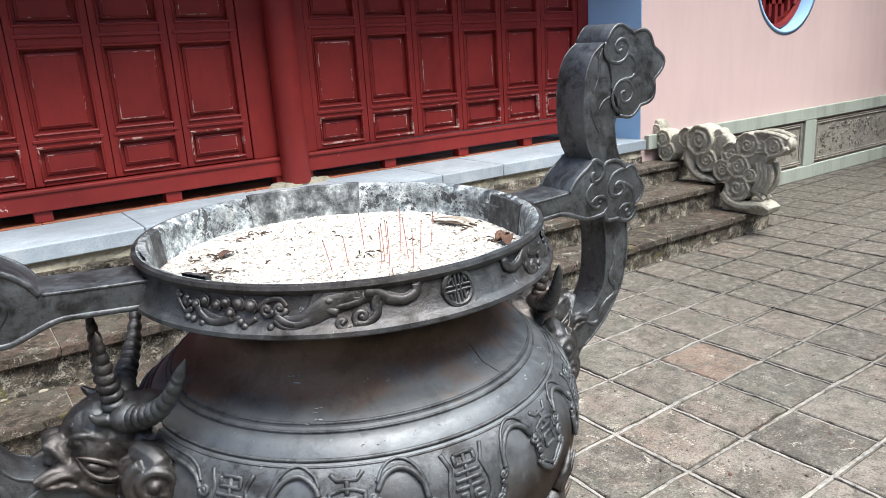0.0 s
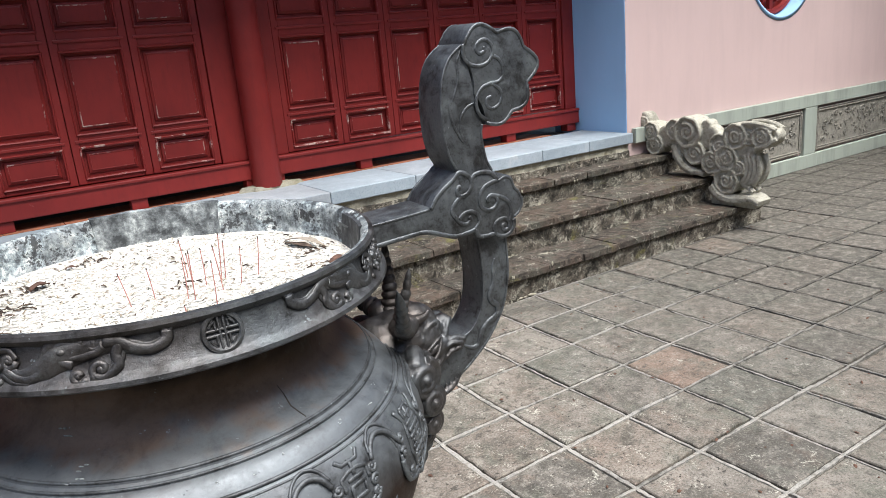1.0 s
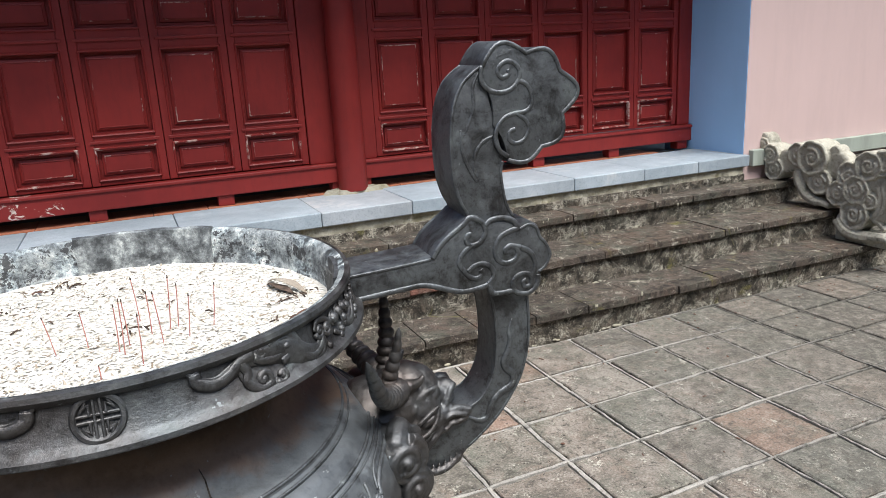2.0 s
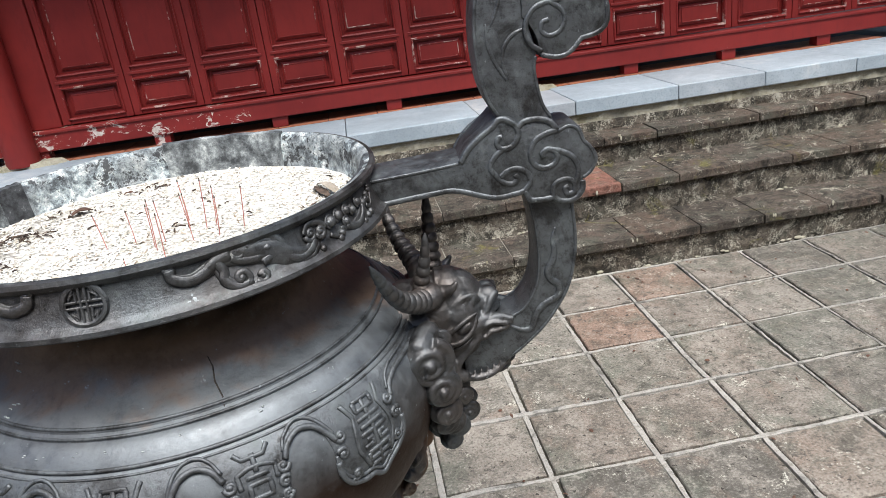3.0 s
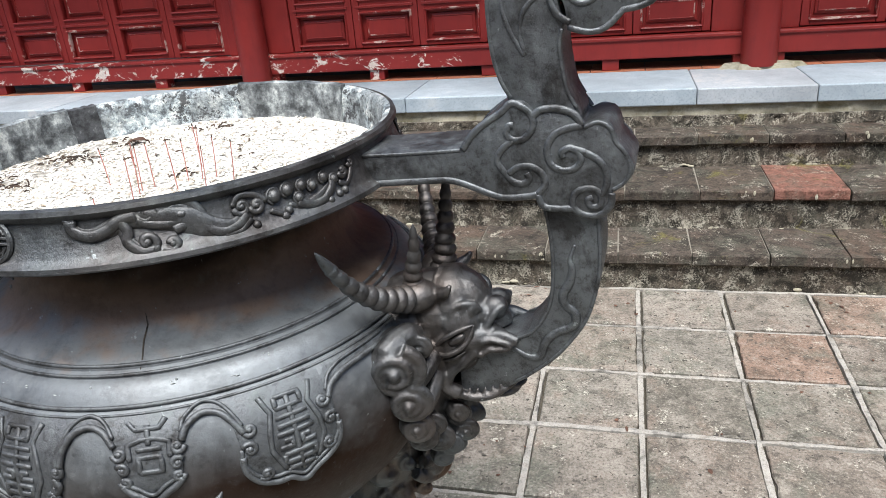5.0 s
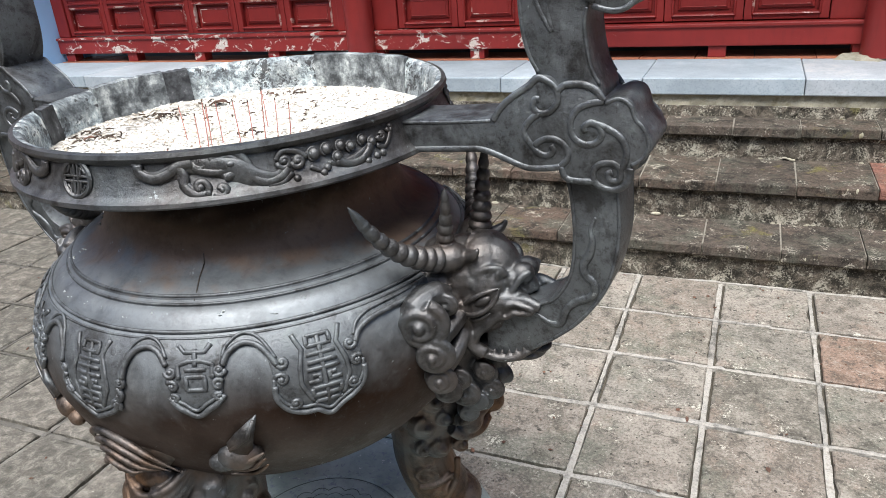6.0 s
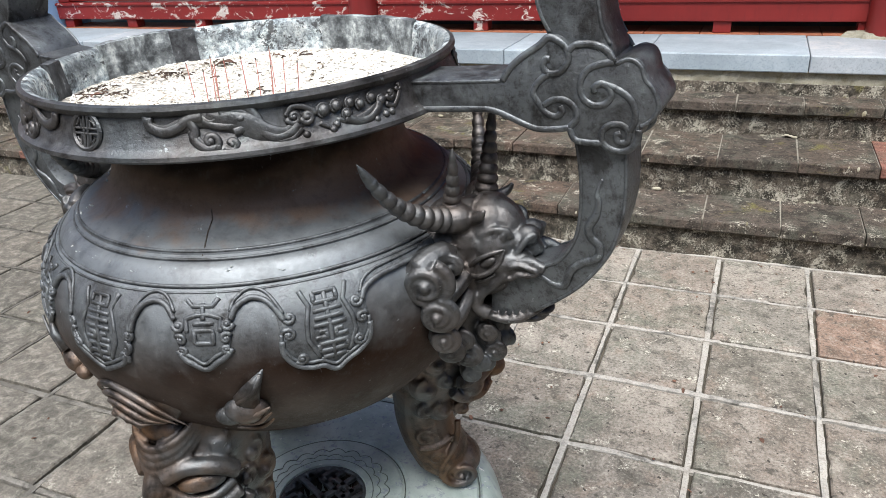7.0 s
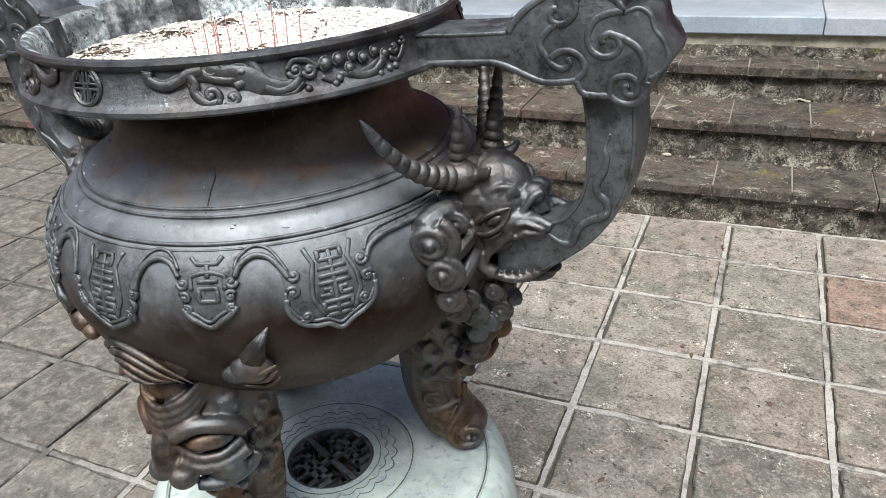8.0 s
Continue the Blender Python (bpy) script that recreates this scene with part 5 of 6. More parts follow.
        sweep(bm, smooth_line([(0.398, s * 0.055, 0.578), (0.395, s * 0.08, 0.557), (0.385, s * 0.1, 0.54), (0.372, s * 0.112, 0.525)]), 0.013, 8)
        volute(bm, (0.372, 0.135, 0.622), 0.037, s, start=70)
        volute(bm, (0.392, 0.094, 0.637), 0.0185, s, start=150)
        volute(bm, (0.386, 0.132, 0.576), 0.029, s, start=90)
        volute(bm, (0.388, 0.122, 0.531), 0.0235, s, start=100)
        volute(bm, (0.384, 0.098, 0.496), 0.021, s, start=60)
        volute(bm, (0.394, 0.078, 0.505), 0.019, s, start=120)
        volute(bm, (0.394, 0.062, 0.468), 0.022, s, start=80)
        # beard knobs under the throat
        for cu, cy, ch, R in ((0.416, 0.014, 0.462, 0.019), (0.399, 0.033, 0.447, 0.0175), (0.405, 0.014, 0.487, 0.02), (0.384, 0.036, 0.425, 0.0175), (0.396, 0.012, 0.434, 0.0185), (0.412, 0.03, 0.502, 0.016)):
            volute(bm, (cu + 0.4 * R, cy + 0.75 * R, ch), R, s, start=90 + 900 * cy)
        # ear and the boss from which the horns spring
        sweep(bm, smooth_line([(0.405, s * 0.04, 0.69), (0.42, s * 0.05, 0.699), (0.428, s * 0.052, 0.71)]), [0.011 - 0.0005 * k for k in range(17)], 8)
        ball(bm, (0.381, s * 0.046, 0.69), 0.026, (1, 1, 0.85))
    # lower jaw
    for cu, ch, r in ((0.42, 0.536, 0.041), (0.448, 0.53, 0.037), (0.473, 0.533, 0.03), (0.49, 0.543, 0.021)):
        ball(bm, (cu, 0, ch), r, (1, 0.98, 0.36))
    for k in range(3):
        ball(bm, (0.378, 0, 0.5 - 0.03 * k), 0.032, (0.9, 1.2, 0.9))
    head = part("dragon_head", bm, BRONZE_HEAD, censer, "horned dragon head with curled mane biting the handle")
    voxel(head, 0.0022, 1)
    for s in (-1, 1):
        bm = bmesh.new()
        ball(bm, (0.4275, s * 0.0505, 0.6295), 0.0165, (1.15, 0.5, 0.45), Matrix.Rotation(radians(s * 14), 4, "Z") @ Matrix.Rotation(radians(-36), 4, "Y"), 16)
        part("eye", bm, BRONZE_HEAD, head, "bulging bronze eye", True)
        for lid, thick in (([(0.3985, 0.0515, 0.6125), (0.407, 0.056, 0.6265), (0.42, 0.0585, 0.638), (0.435, 0.055, 0.6465), (0.453, 0.0455, 0.6515)], 0.0034), ([(0.3985, 0.0515, 0.6125), (0.41, 0.057, 0.609), (0.4225, 0.059, 0.6125), (0.437, 0.055, 0.621), (0.4475, 0.049, 0.634), (0.453, 0.0455, 0.6515)], 0.0038), ([(0.399, 0.0505, 0.604), (0.412, 0.0555, 0.6005), (0.426, 0.0565, 0.6045), (0.441, 0.0525, 0.614)], 0.0022)):
            lid_bm = bmesh.new()
            ln = smooth_line([(a, s * y, c) for a, y, c in lid], 7)
            sweep(lid_bm, ln, [thick * min(1.0, 0.35 + 4 * k / len(ln), 0.35 + 4 * (len(ln) - 1 - k) / len(ln)) for k in range(len(ln))], 8)
            part("eyelid", lid_bm, BRONZE_HEAD, head, "sharp-edged eyelid", True)

        def horn(name, ctrl, r0, rings, label, thin=0.74):
            ln = smooth_line(ctrl, 30)
            n = len(ln)
            rad = []
            for k in range(n):
                t = k / (n - 1)
                saw = (t * rings) % 1.0
                rad.append(r0 * (1 - thin * t ** 1.1) * (1 + (0.3 * math.sin(math.pi * saw) ** 0.7 - 0.16 if t < 0.88 else 0.0)))
                if t > 0.9:
                    rad[-1] *= 1 - 0.9 * ((t - 0.9) / 0.1) ** 2
            part(name, sweep(bmesh.new(), ln, rad, 14), BRONZE_HEAD, head, label, True)
        horn("horn", [(0.385, s * 0.036, 0.686), (0.378, s * 0.054, 0.69), (0.366, s * 0.08, 0.7), (0.352, s * 0.108, 0.716), (0.339, s * 0.134, 0.739), (0.328, s * 0.157, 0.77), (0.316, s * 0.175, 0.806)], 0.0205, 13, "ringed horn curving outwards")
        if turn < 90 and s < 0:
            horn("antler_tine", [(0.376, s * 0.043, 0.69), (0.378, s * 0.048, 0.72), (0.386, s * 0.057, 0.755), (0.392, s * 0.065, 0.798)], 0.0145, 7, "ringed upright horn, shorter than its fellow")
        else:
            horn("antler_tine", [(0.392, s * 0.03, 0.69), (0.397, s * 0.034, 0.73), (0.399, s * 0.041, 0.775), (0.401, s * 0.049, 0.822)], 0.0175, 9, "ringed upright horn")
    head.rotation_euler = (0, 0, radians(turn))
    head.location = Matrix.Rotation(radians(turn), 3, 'Z') @ Vector((-0.018, 0, 0))
    return head


for turn in (1.4, 181.4):
    handle(turn)
    beast_head(turn)


# ---- legs ----
def leg(az):
    bm = bmesh.new()
    sweep(bm, smooth_line([(0.215, 0, 0.46), (0.238, 0, 0.37), (0.235, 0, 0.28), (0.216, 0, 0.2), (0.224, 0, 0.13), (0.245, 0, 0.075), (0.262, 0, 0.042)]), [float(v) for v in np.interp(range(49), [0, 8, 16, 24, 32, 40, 48], [0.088, 0.094, 0.084, 0.06, 0.06, 0.062, 0.05])], 18, 0.95)
    ball(bm, (0.285, 0, 0.345), 0.065, (0.95, 1.15, 1.1))
    for s in (-1, 1):
        sweep(bm, smooth_line([(0.285, s * 0.092, 0.338), (0.312, s * 0.078, 0.362), (0.337, s * 0.048, 0.369), (0.354, s * 0.018, 0.352)]), [0.0135] * 25, 8)       # brow
        sweep(bm, smooth_line([(0.29, s * 0.089, 0.322), (0.318, s * 0.07, 0.306), (0.341, s * 0.042, 0.308), (0.355, s * 0.016, 0.333)]), 0.0075, 8)                # lower lid
        sweep(bm, smooth_line([(0.285, s * 0.092, 0.30), (0.318, s * 0.068, 0.287), (0.345, s * 0.04, 0.292), (0.358, s * 0.02, 0.31)]), 0.0125, 8)                  # fold under the eye
        ball(bm, (0.305, s * 0.052, 0.275), 0.036, (0.85, 1.1, 0.85))
        ball(bm, (0.357, s * 0.021, 0.28), 0.0245, (1.0, 0.95, 0.9))
        sweep(bm, smooth_line([(0.345, s * 0.03, 0.252), (0.325, s * 0.06, 0.248), (0.29, s * 0.083, 0.258), (0.27, s * 0.092, 0.28)]), 0.011, 8)                    # lip
        for cu, cy, ch, R in ((0.322, 0.036, 0.41, 0.025), (0.278, 0.082, 0.372, 0.029), (0.245, 0.094, 0.34, 0.024), (0.225, 0.09, 0.285, 0.026), (0.262, 0.09, 0.3, 0.019), (0.25, 0.08, 0.225, 0.024), (0.22, 0.075, 0.225, 0.02), (0.29, 0.07, 0.22, 0.018)):
            sp = spiral((0, 0), R * 0.9, R * 0.35, 90, 1.0, 14)
            tilt = 0.75 if cy < 0.05 else 0.0
            sweep(bm, [(cu + a * (1 - tilt), s * (cy - 0.004 + a * tilt), ch + b) for a, b in sp], [0.006 * (1 - 0.4 * k / 14) for k in range(15)], 6)
            ball(bm, (cu + 0.003, s * (cy - 0.002), ch), R * 0.34, seg=10)
            ball(bm, (cu - 0.006, s * (cy - 0.02), ch), R, (1.15, 0.9, 1.2), seg=10)
        # foot scrolls
        sp = spiral((0, 0), 0.044, 0.008, 120, 1.5, 20)
        sweep(bm, [(0.281 + a, s * 0.052, 0.042 + b * 0.85) for a, b in sp], [0.009 * (1 - 0.4 * k / 20) for k in range(21)], 6)
        sweep(bm, [(0.234 + a, s * 0.058, 0.1 + b) for a, b in spiral((0, 0), 0.017, 0.005, 0, 1.3, 14)], 0.005, 6)
        sweep(bm, [(0.215 + a, s * 0.056, 0.152 + b) for a, b in spiral((0, 0), 0.02, 0.006, 60, 1.2, 14)], 0.006, 6)
        sweep(bm, smooth_line([(0.28, s * 0.045, 0.175), (0.276, s * 0.054, 0.14), (0.262, s * 0.059, 0.11), (0.24, s * 0.058, 0.075), (0.24, s * 0.052, 0.04)]), 0.007, 6)
        sweep(bm, smooth_line([(0.2, s * 0.057, 0.125), (0.235, s * 0.06, 0.128), (0.27, s * 0.05, 0.14)]), 0.005, 6)
    for k in range(4):
        sweep(bm, smooth_line([(0.29, -0.052, 0.437 - 0.009 * k), (0.336, -0.04, 0.415 - 0.0125 * k), (0.351 + 0.003 * k, 0, 0.4 - 0.0125 * k), (0.336, 0.04, 0.415 - 0.0125 * k), (0.29, 0.052, 0.437 - 0.009 * k)]), 0.0061, 8)
    ball(bm, (0.308, 0, 0.41), 0.034, (0.8, 1.2, 1.1))
    sweep(bm, smooth_line([(0.345, 0, 0.365), (0.36, 0, 0.33), (0.362, 0, 0.29)]), [0.017 + 0.0004 * k for k in range(17)], 10)
    ball(bm, (0.272, 0, 0.045), 0.056, (1.0, 0.93, 0.8))
    lg = part("leg", bm, BRONZE_LEG, censer, "stout leg cast as a scowling beast mask with a scrolled foot")
    voxel(lg, 0.0028, 1)
    for s in (-1, 1):
        bm = bmesh.new()
        ball(bm, (0.321, s * 0.0555, 0.3325), 0.03, (0.5, 1.2, 0.56), Matrix.Rotation(radians(s * 43), 4, "Z"), 18)
        part("eye", bm, BRONZE_EYE, lg, "rubbed golden bronze eye", True)
    bm = bmesh.new()
    ball(bm, (0.3235, 0, 0.4215), 0.03, (0.72, 1.15, 0.78), Matrix.Rotation(radians(-25), 4, "Y"), 18)
    part("forehead_boss", bm, BRONZE_EYE, lg, "rubbed golden boss on the brow", True)
    lg.rotation_euler = (0, 0, radians(az))


BRONZE_EYE = bronze_material("bronze_rubbed", 1.3, 0.1, 2.0)
for az in (-89, 34, 152):
    leg(az)

# ---- what lies in the censer: ash, joss sticks, litter ----
m, nt, b = material("ash", 0.95, 0, 0.1)
at = coords(nt, world_space=True)
c = ramp(nt, noise_tex(nt, at, 130, 5, 0.7), [(0.33, (0.34, 0.315, 0.26)), (0.5, (0.64, 0.62, 0.565)), (0.72, (0.76, 0.745, 0.7))])
c = mix(nt, ramp(nt, noise_tex(nt, at, 60, 3, 0.6), [(0.68, grey(0)), (0.74, grey(0.7))]), c, (0.22, 0.19, 0.15))
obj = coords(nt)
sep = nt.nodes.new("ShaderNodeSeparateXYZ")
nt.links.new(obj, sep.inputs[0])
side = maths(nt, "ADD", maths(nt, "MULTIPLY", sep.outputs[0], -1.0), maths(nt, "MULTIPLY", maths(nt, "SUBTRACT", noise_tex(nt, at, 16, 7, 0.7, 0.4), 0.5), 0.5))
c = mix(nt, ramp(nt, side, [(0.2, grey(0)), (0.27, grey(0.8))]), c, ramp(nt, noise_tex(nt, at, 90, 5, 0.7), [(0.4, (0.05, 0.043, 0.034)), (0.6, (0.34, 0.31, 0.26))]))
nt.links.new(c, b.inputs["Base Color"])
bump(nt, b, noise_tex(nt, at, 170, 5, 0.7), 0.8, 0.006)
ASH = m


def ash_height(x, y):
    r = math.hypot(x, y)
    v = 0.0035 * noise.noise(Vector((x * 14, y * 14, 3))) + 0.0018 * noise.noise(Vector((x * 45, y * 45, 7)))
    return 0.841 + v + 0.006 * max(0, (r - 0.22) / 0.07) * (0.2 + 0.8 * max(0, math.cos(math.atan2(y, x) + 2.2)))


bm = bmesh.new()
rings = []
for k in range(46):
    r = 0.2965 * k / 45
    rings.append([bm.verts.new((r * math.cos(a), r * math.sin(a), ash_height(r * math.cos(a), r * math.sin(a)))) for a in np.linspace(0, 2 * math.pi, 121)[:-1]] if k else [bm.verts.new((0, 0, ash_height(0, 0)))])
for p, q in zip(rings, rings[1:]):
    for k in range(120):
        quad = [p[k % len(p)], q[k], q[(k + 1) % 120], p[(k + 1) % len(p)]]
        bm.faces.new(quad if len(p) > 1 else quad[:3])
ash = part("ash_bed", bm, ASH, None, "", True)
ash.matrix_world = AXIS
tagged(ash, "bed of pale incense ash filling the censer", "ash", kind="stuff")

m, nt, b = material("ash_flake", 0.9, 0, 0.2)
nt.links.new(ramp(nt, nt.nodes.new("ShaderNodeNewGeometry").outputs["Random Per Island"], [(0, (0.08, 0.06, 0.045)), (0.06, (0.25, 0.2, 0.14)), (0.14, (0.48, 0.44, 0.36)), (0.6, (0.68, 0.66, 0.6)), (1, (0.82, 0.81, 0.77))]), b.inputs["Base Color"])
FLAKE = m
rng = random.Random(9)
bm = bmesh.new()
for k in range(6500):
    a, r = rng.uniform(0, 2 * math.pi), 0.286 * math.sqrt(rng.random())
    x, y = r * math.cos(a), r * math.sin(a)
    L, w = rng.uniform(0.0018, 0.0055), rng.uniform(0.0008, 0.0018)
    mm = Matrix.Translation((x, y, ash_height(x, y) + 0.0012)) @ Euler((rng.uniform(-0.5, 0.5), rng.uniform(-0.5, 0.5), rng.uniform(0, 6.28))).to_matrix().to_4x4()
    vs = [bm.verts.new(mm @ Vector(p)) for p in ((-L, -w, 0), (L, -w * 0.6, 0.0004), (L * 1.1, w * 0.5, 0), (-L * 0.9, w, 0.0005), (0, 0, 0.0012))]
    for p, q in ((0, 1), (1, 2), (2, 3), (3, 0)):
        bm.faces.new((vs[p], vs[q], vs[4]))
flakes = part("ash_flakes", bm, FLAKE)
flakes.matrix_world = AXIS
tagged(flakes, "loose husks and flakes scattered on the ash", "ash", kind="stuff")

m, nt, b = material("joss_stick", 0.8, 0, 0.2)
nt.links.new(ramp(nt, noise_tex(nt, coords(nt, world_space=True), 80, 3), [(0.3, (0.36, 0.13, 0.11)), (0.7, (0.5, 0.26, 0.21))]), b.inputs["Base Color"])
JOSS = m
m, nt, b = material("scorched_and_shadow", 0.9, 0, 0.2)
nt.links.new(ramp(nt, noise_tex(nt, coords(nt, world_space=True), 90, 4), [(0.35, (0.02, 0.016, 0.013)), (0.7, (0.14, 0.1, 0.075))]), b.inputs["Base Color"])
SCORCH_AND_SHADOW = m

STICKS = [
    (-0.063, -0.116, -0.01, 0.006, 0.048), (-0.031, -0.099, -0.004, 0.004, 0.045), (0.008, -0.137, 0.001, 0.004, 0.056),
    (0.015, -0.15, 0.002, 0.004, 0.066), (0.019, -0.125, -0.002, 0.003, 0.058), (0.025, -0.033, -0.004, 0.004, 0.058),
    (0.042, -0.087, 0.0, 0.003, 0.054), (0.037, -0.186, 0.002, 0.002, 0.06), (0.058, -0.129, -0.005, 0.004, 0.064),
    (0.064, -0.086, 0.006, 0.003, 0.071), (0.073, -0.068, 0.005, 0.002, 0.055), (0.087, -0.111, 0.006, 0.0, 0.054),
    (0.117, -0.092, 0.008, 0.0, 0.056), (-0.006, -0.206, 0.0, 0.002, 0.015),
]
for x, y, dx, dy, dz in STICKS:
    x, y, dz = x + 0.011, y + 0.042, dz + 0.002
    z = ash_height(x, y) - 0.006
    st = empty("joss_stick", AXIS @ Matrix.Translation((x, y, z)))
    tip = Vector((dx, dy, dz + 0.006))
    part("stick", sweep(bmesh.new(), [(0, 0, 0), tip * 0.5 + Vector((0.0006, 0, 0)), tip], 0.0007, 6), JOSS, st)
    part("burnt_tip", sweep(bmesh.new(), [tip * 0.97, tip * 1.02], [0.0011, 0.0006], 6), SCORCH_AND_SHADOW, st, "charred end")
    tagged(st, "thin red joss stick stub standing in the ash", "joss stick", "joss sticks")


def husk(x, y, turn, L, w, arch, mat, label, name="leaf_or_shadow"):
    """A dry curled leaf lying on the ash; also shapes the strip drawn as a husk's shadow."""
    bm = bmesh.new()
    rows = []
    for i in range(13):
        t = i / 12
        ww = w * math.sin(math.pi * (0.06 + 0.9 * t)) ** 0.7
        rows.append([bm.verts.new(((t - 0.5) * L, ww * s, arch * math.sin(math.pi * t) + 0.5 * abs(s) ** 2 * w * 0.5 + 0.001 * math.sin(9 * t + s))) for s in (-1, -0.5, 0, 0.5, 1)])
    for p, q in zip(rows, rows[1:]):
        for k in range(4):
            bm.faces.new((p[k], p[k + 1], q[k + 1], q[k]))
    ob = part(name, bm, mat, None, "", True)
    s = ob.modifiers.new("thickness", "SOLIDIFY")
    s.thickness = 0.0006
    ob.matrix_world = AXIS @ Matrix.Translation((x, y, ash_height(x, y) + 0.002)) @ Euler((0, 0, radians(turn))).to_matrix().to_4x4()
    return tagged(ob, label, "leaf litter")


PALE_LEAF = stone_material("dry_leaf", (0.3, 0.25, 0.19), (0.55, 0.5, 0.42), 12)
BROWN_LEAF = stone_material("brown_leaf", (0.07, 0.04, 0.03), (0.2, 0.11, 0.075), 14)
husk(0.237, 0.06, 118, 0.095, 0.007, 0.01, PALE_LEAF, "dry arched grey husk lying on the ash")
# black strip modelled as the shadow beneath the husk above
husk(0.226, 0.056, 116, 0.07, 0.007, 0.004, SCORCH_AND_SHADOW, "dark strip laid as the shadow of a dry husk")
husk(0.232, -0.12, 60, 0.045, 0.012, 0.012, BROWN_LEAF, "curled red-brown dead leaf on the ash")
husk(0.245, -0.09, 20, 0.035, 0.01, 0.009, BROWN_LEAF, "curled red-brown dead leaf on the ash")
husk(-0.165, 0.115, 35, 0.032, 0.009, 0.006, BROWN_LEAF, "curled red-brown dead leaf on the ash")
husk(-0.12, 0.2, 10, 0.016, 0.005, 0.003, BROWN_LEAF, "curled red-brown dead leaf on the ash")
husk(-0.215, -0.12, 70, 0.018, 0.006, 0.003, BROWN_LEAF, "curled red-brown dead leaf on the ash")
TWIGS = [(-0.225, 0.03, 30, 0.024), (-0.235, -0.1, 34, 0.03), (-0.19, 0.13, 16, 0.02), (-0.1, 0.22, 14, 0.03), (0.24, -0.08, 20, 0.022), (0.02, -0.02, 7, 0.03), (0.25, 0.02, 12, 0.02), (-0.03, 0.05, 16, 0.12)]
rng = random.Random(21)
for cx, cy, n, spread in TWIGS:
    for k in range(n):
        x, y = cx + rng.gauss(0, spread), cy + rng.gauss(0, spread * 0.6)
        if math.hypot(x, y) > 0.28:
            continue
        a, L = rng.uniform(0, 3.14), rng.uniform(0.002, 0.009)
        z = ash_height(x, y) + 0.002
        d = Vector((math.cos(a), math.sin(a), rng.uniform(-0.05, 0.12))) * L
        ob = part("charred_twig", sweep(bmesh.new(), [-d, Vector((0, 0, rng.uniform(0, 0.002))), d], [0.0011, 0.0014, 0.0008], 5), SCORCH_AND_SHADOW)
        ob.matrix_world = AXIS @ Matrix.Translation((x, y, z))
        tagged(ob, "charred splinter of a joss stick lying on the ash", "twig", "charred twigs")

# ---- plinth ----
m, nt, b = material("plinth_stone", 0.42, 0, 0.5)
at = coords(nt, world_space=True)
c = ramp(nt, noise_tex(nt, at, 9, 6, 0.65), [(0.3, (0.25, 0.31, 0.285)), (0.5, (0.4, 0.47, 0.43)), (0.72, (0.55, 0.62, 0.57))])
c = mix(nt, ramp(nt, noise_tex(nt, at, 34, 5, 0.7), [(0.62, grey(0)), (0.72, grey(0.6))]), c, (0.16, 0.19, 0.22))
run = noise_tex(nt, coords(nt, (16, 16, 2.2), True), 4, 6, 0.7, 0.4)
c = mix(nt, ramp(nt, run, [(0.54, grey(0)), (0.66, grey(0.7))]), c, (0.2, 0.21, 0.3))
c = mix(nt, ramp(nt, noise_tex(nt, at, 45, 3, 0.7), [(0.67, grey(0)), (0.7, grey(0.8))]), c, (0.75, 0.76, 0.72))
nt.links.new(c, b.inputs["Base Color"])
bump(nt, b, noise_tex(nt, at, 50, 5), 0.25, 0.003)
PLINTH = m
GROOVE = stone_material('groove_dark', (0.05, 0.055, 0.05), (0.24, 0.28, 0.25), 12)
PX, PY = -1.003, -1.256
plinth = tagged(empty("plinth", Matrix.Translation((PX, PY, 0))), "round grey-green plinth with a pierced drain in its top", "plinth")
body = part("drum", lathe([(-0.01, 0.0), (-0.01, 0.4), (0.05, 0.4), (0.07, 0.39), (0.16, 0.381), (0.21, 0.37), (0.238, 0.352), (0.248, 0.338), (0.249, 0.33), (0.2455, 0.327), (0.2455, 0.322), (0.2495, 0.318), (0.25, 0.178), (0.247, 0.174), (0.247, 0.168), (0.2505, 0.163), (0.2505, 0.09), (0.24, 0.088), (0.17, 0.086), (0.17, 0.0)], 96), PLINTH, plinth, "", True)
shade_auto(body, 30)
for r, lobes_n, deep, w in ((0.138, 22, 0.010, 0.0013), (0.12, 22, 0.007, 0.001), (0.104, 1, 0.0, 0.001), (0.171, 1, 0.0, 0.0016), (0.324, 1, 0.0, 0.0016)):
    bm = bmesh.new()
    pts = []
    for k in range(265):
        a = 2 * math.pi * k / 264
        q = r - deep * (1 - abs(math.sin(lobes_n * a / 2))) if deep else r
        pts.append((q * math.cos(a), q * math.sin(a), 0.2512 if r < 0.165 else 0.2472))
    sweep(bm, pts, w, 5, 0.5)
    part("petal_line" if deep else "groove_line", bm, GROOVE, plinth, "dark groove line", True)
bm = bmesh.new()
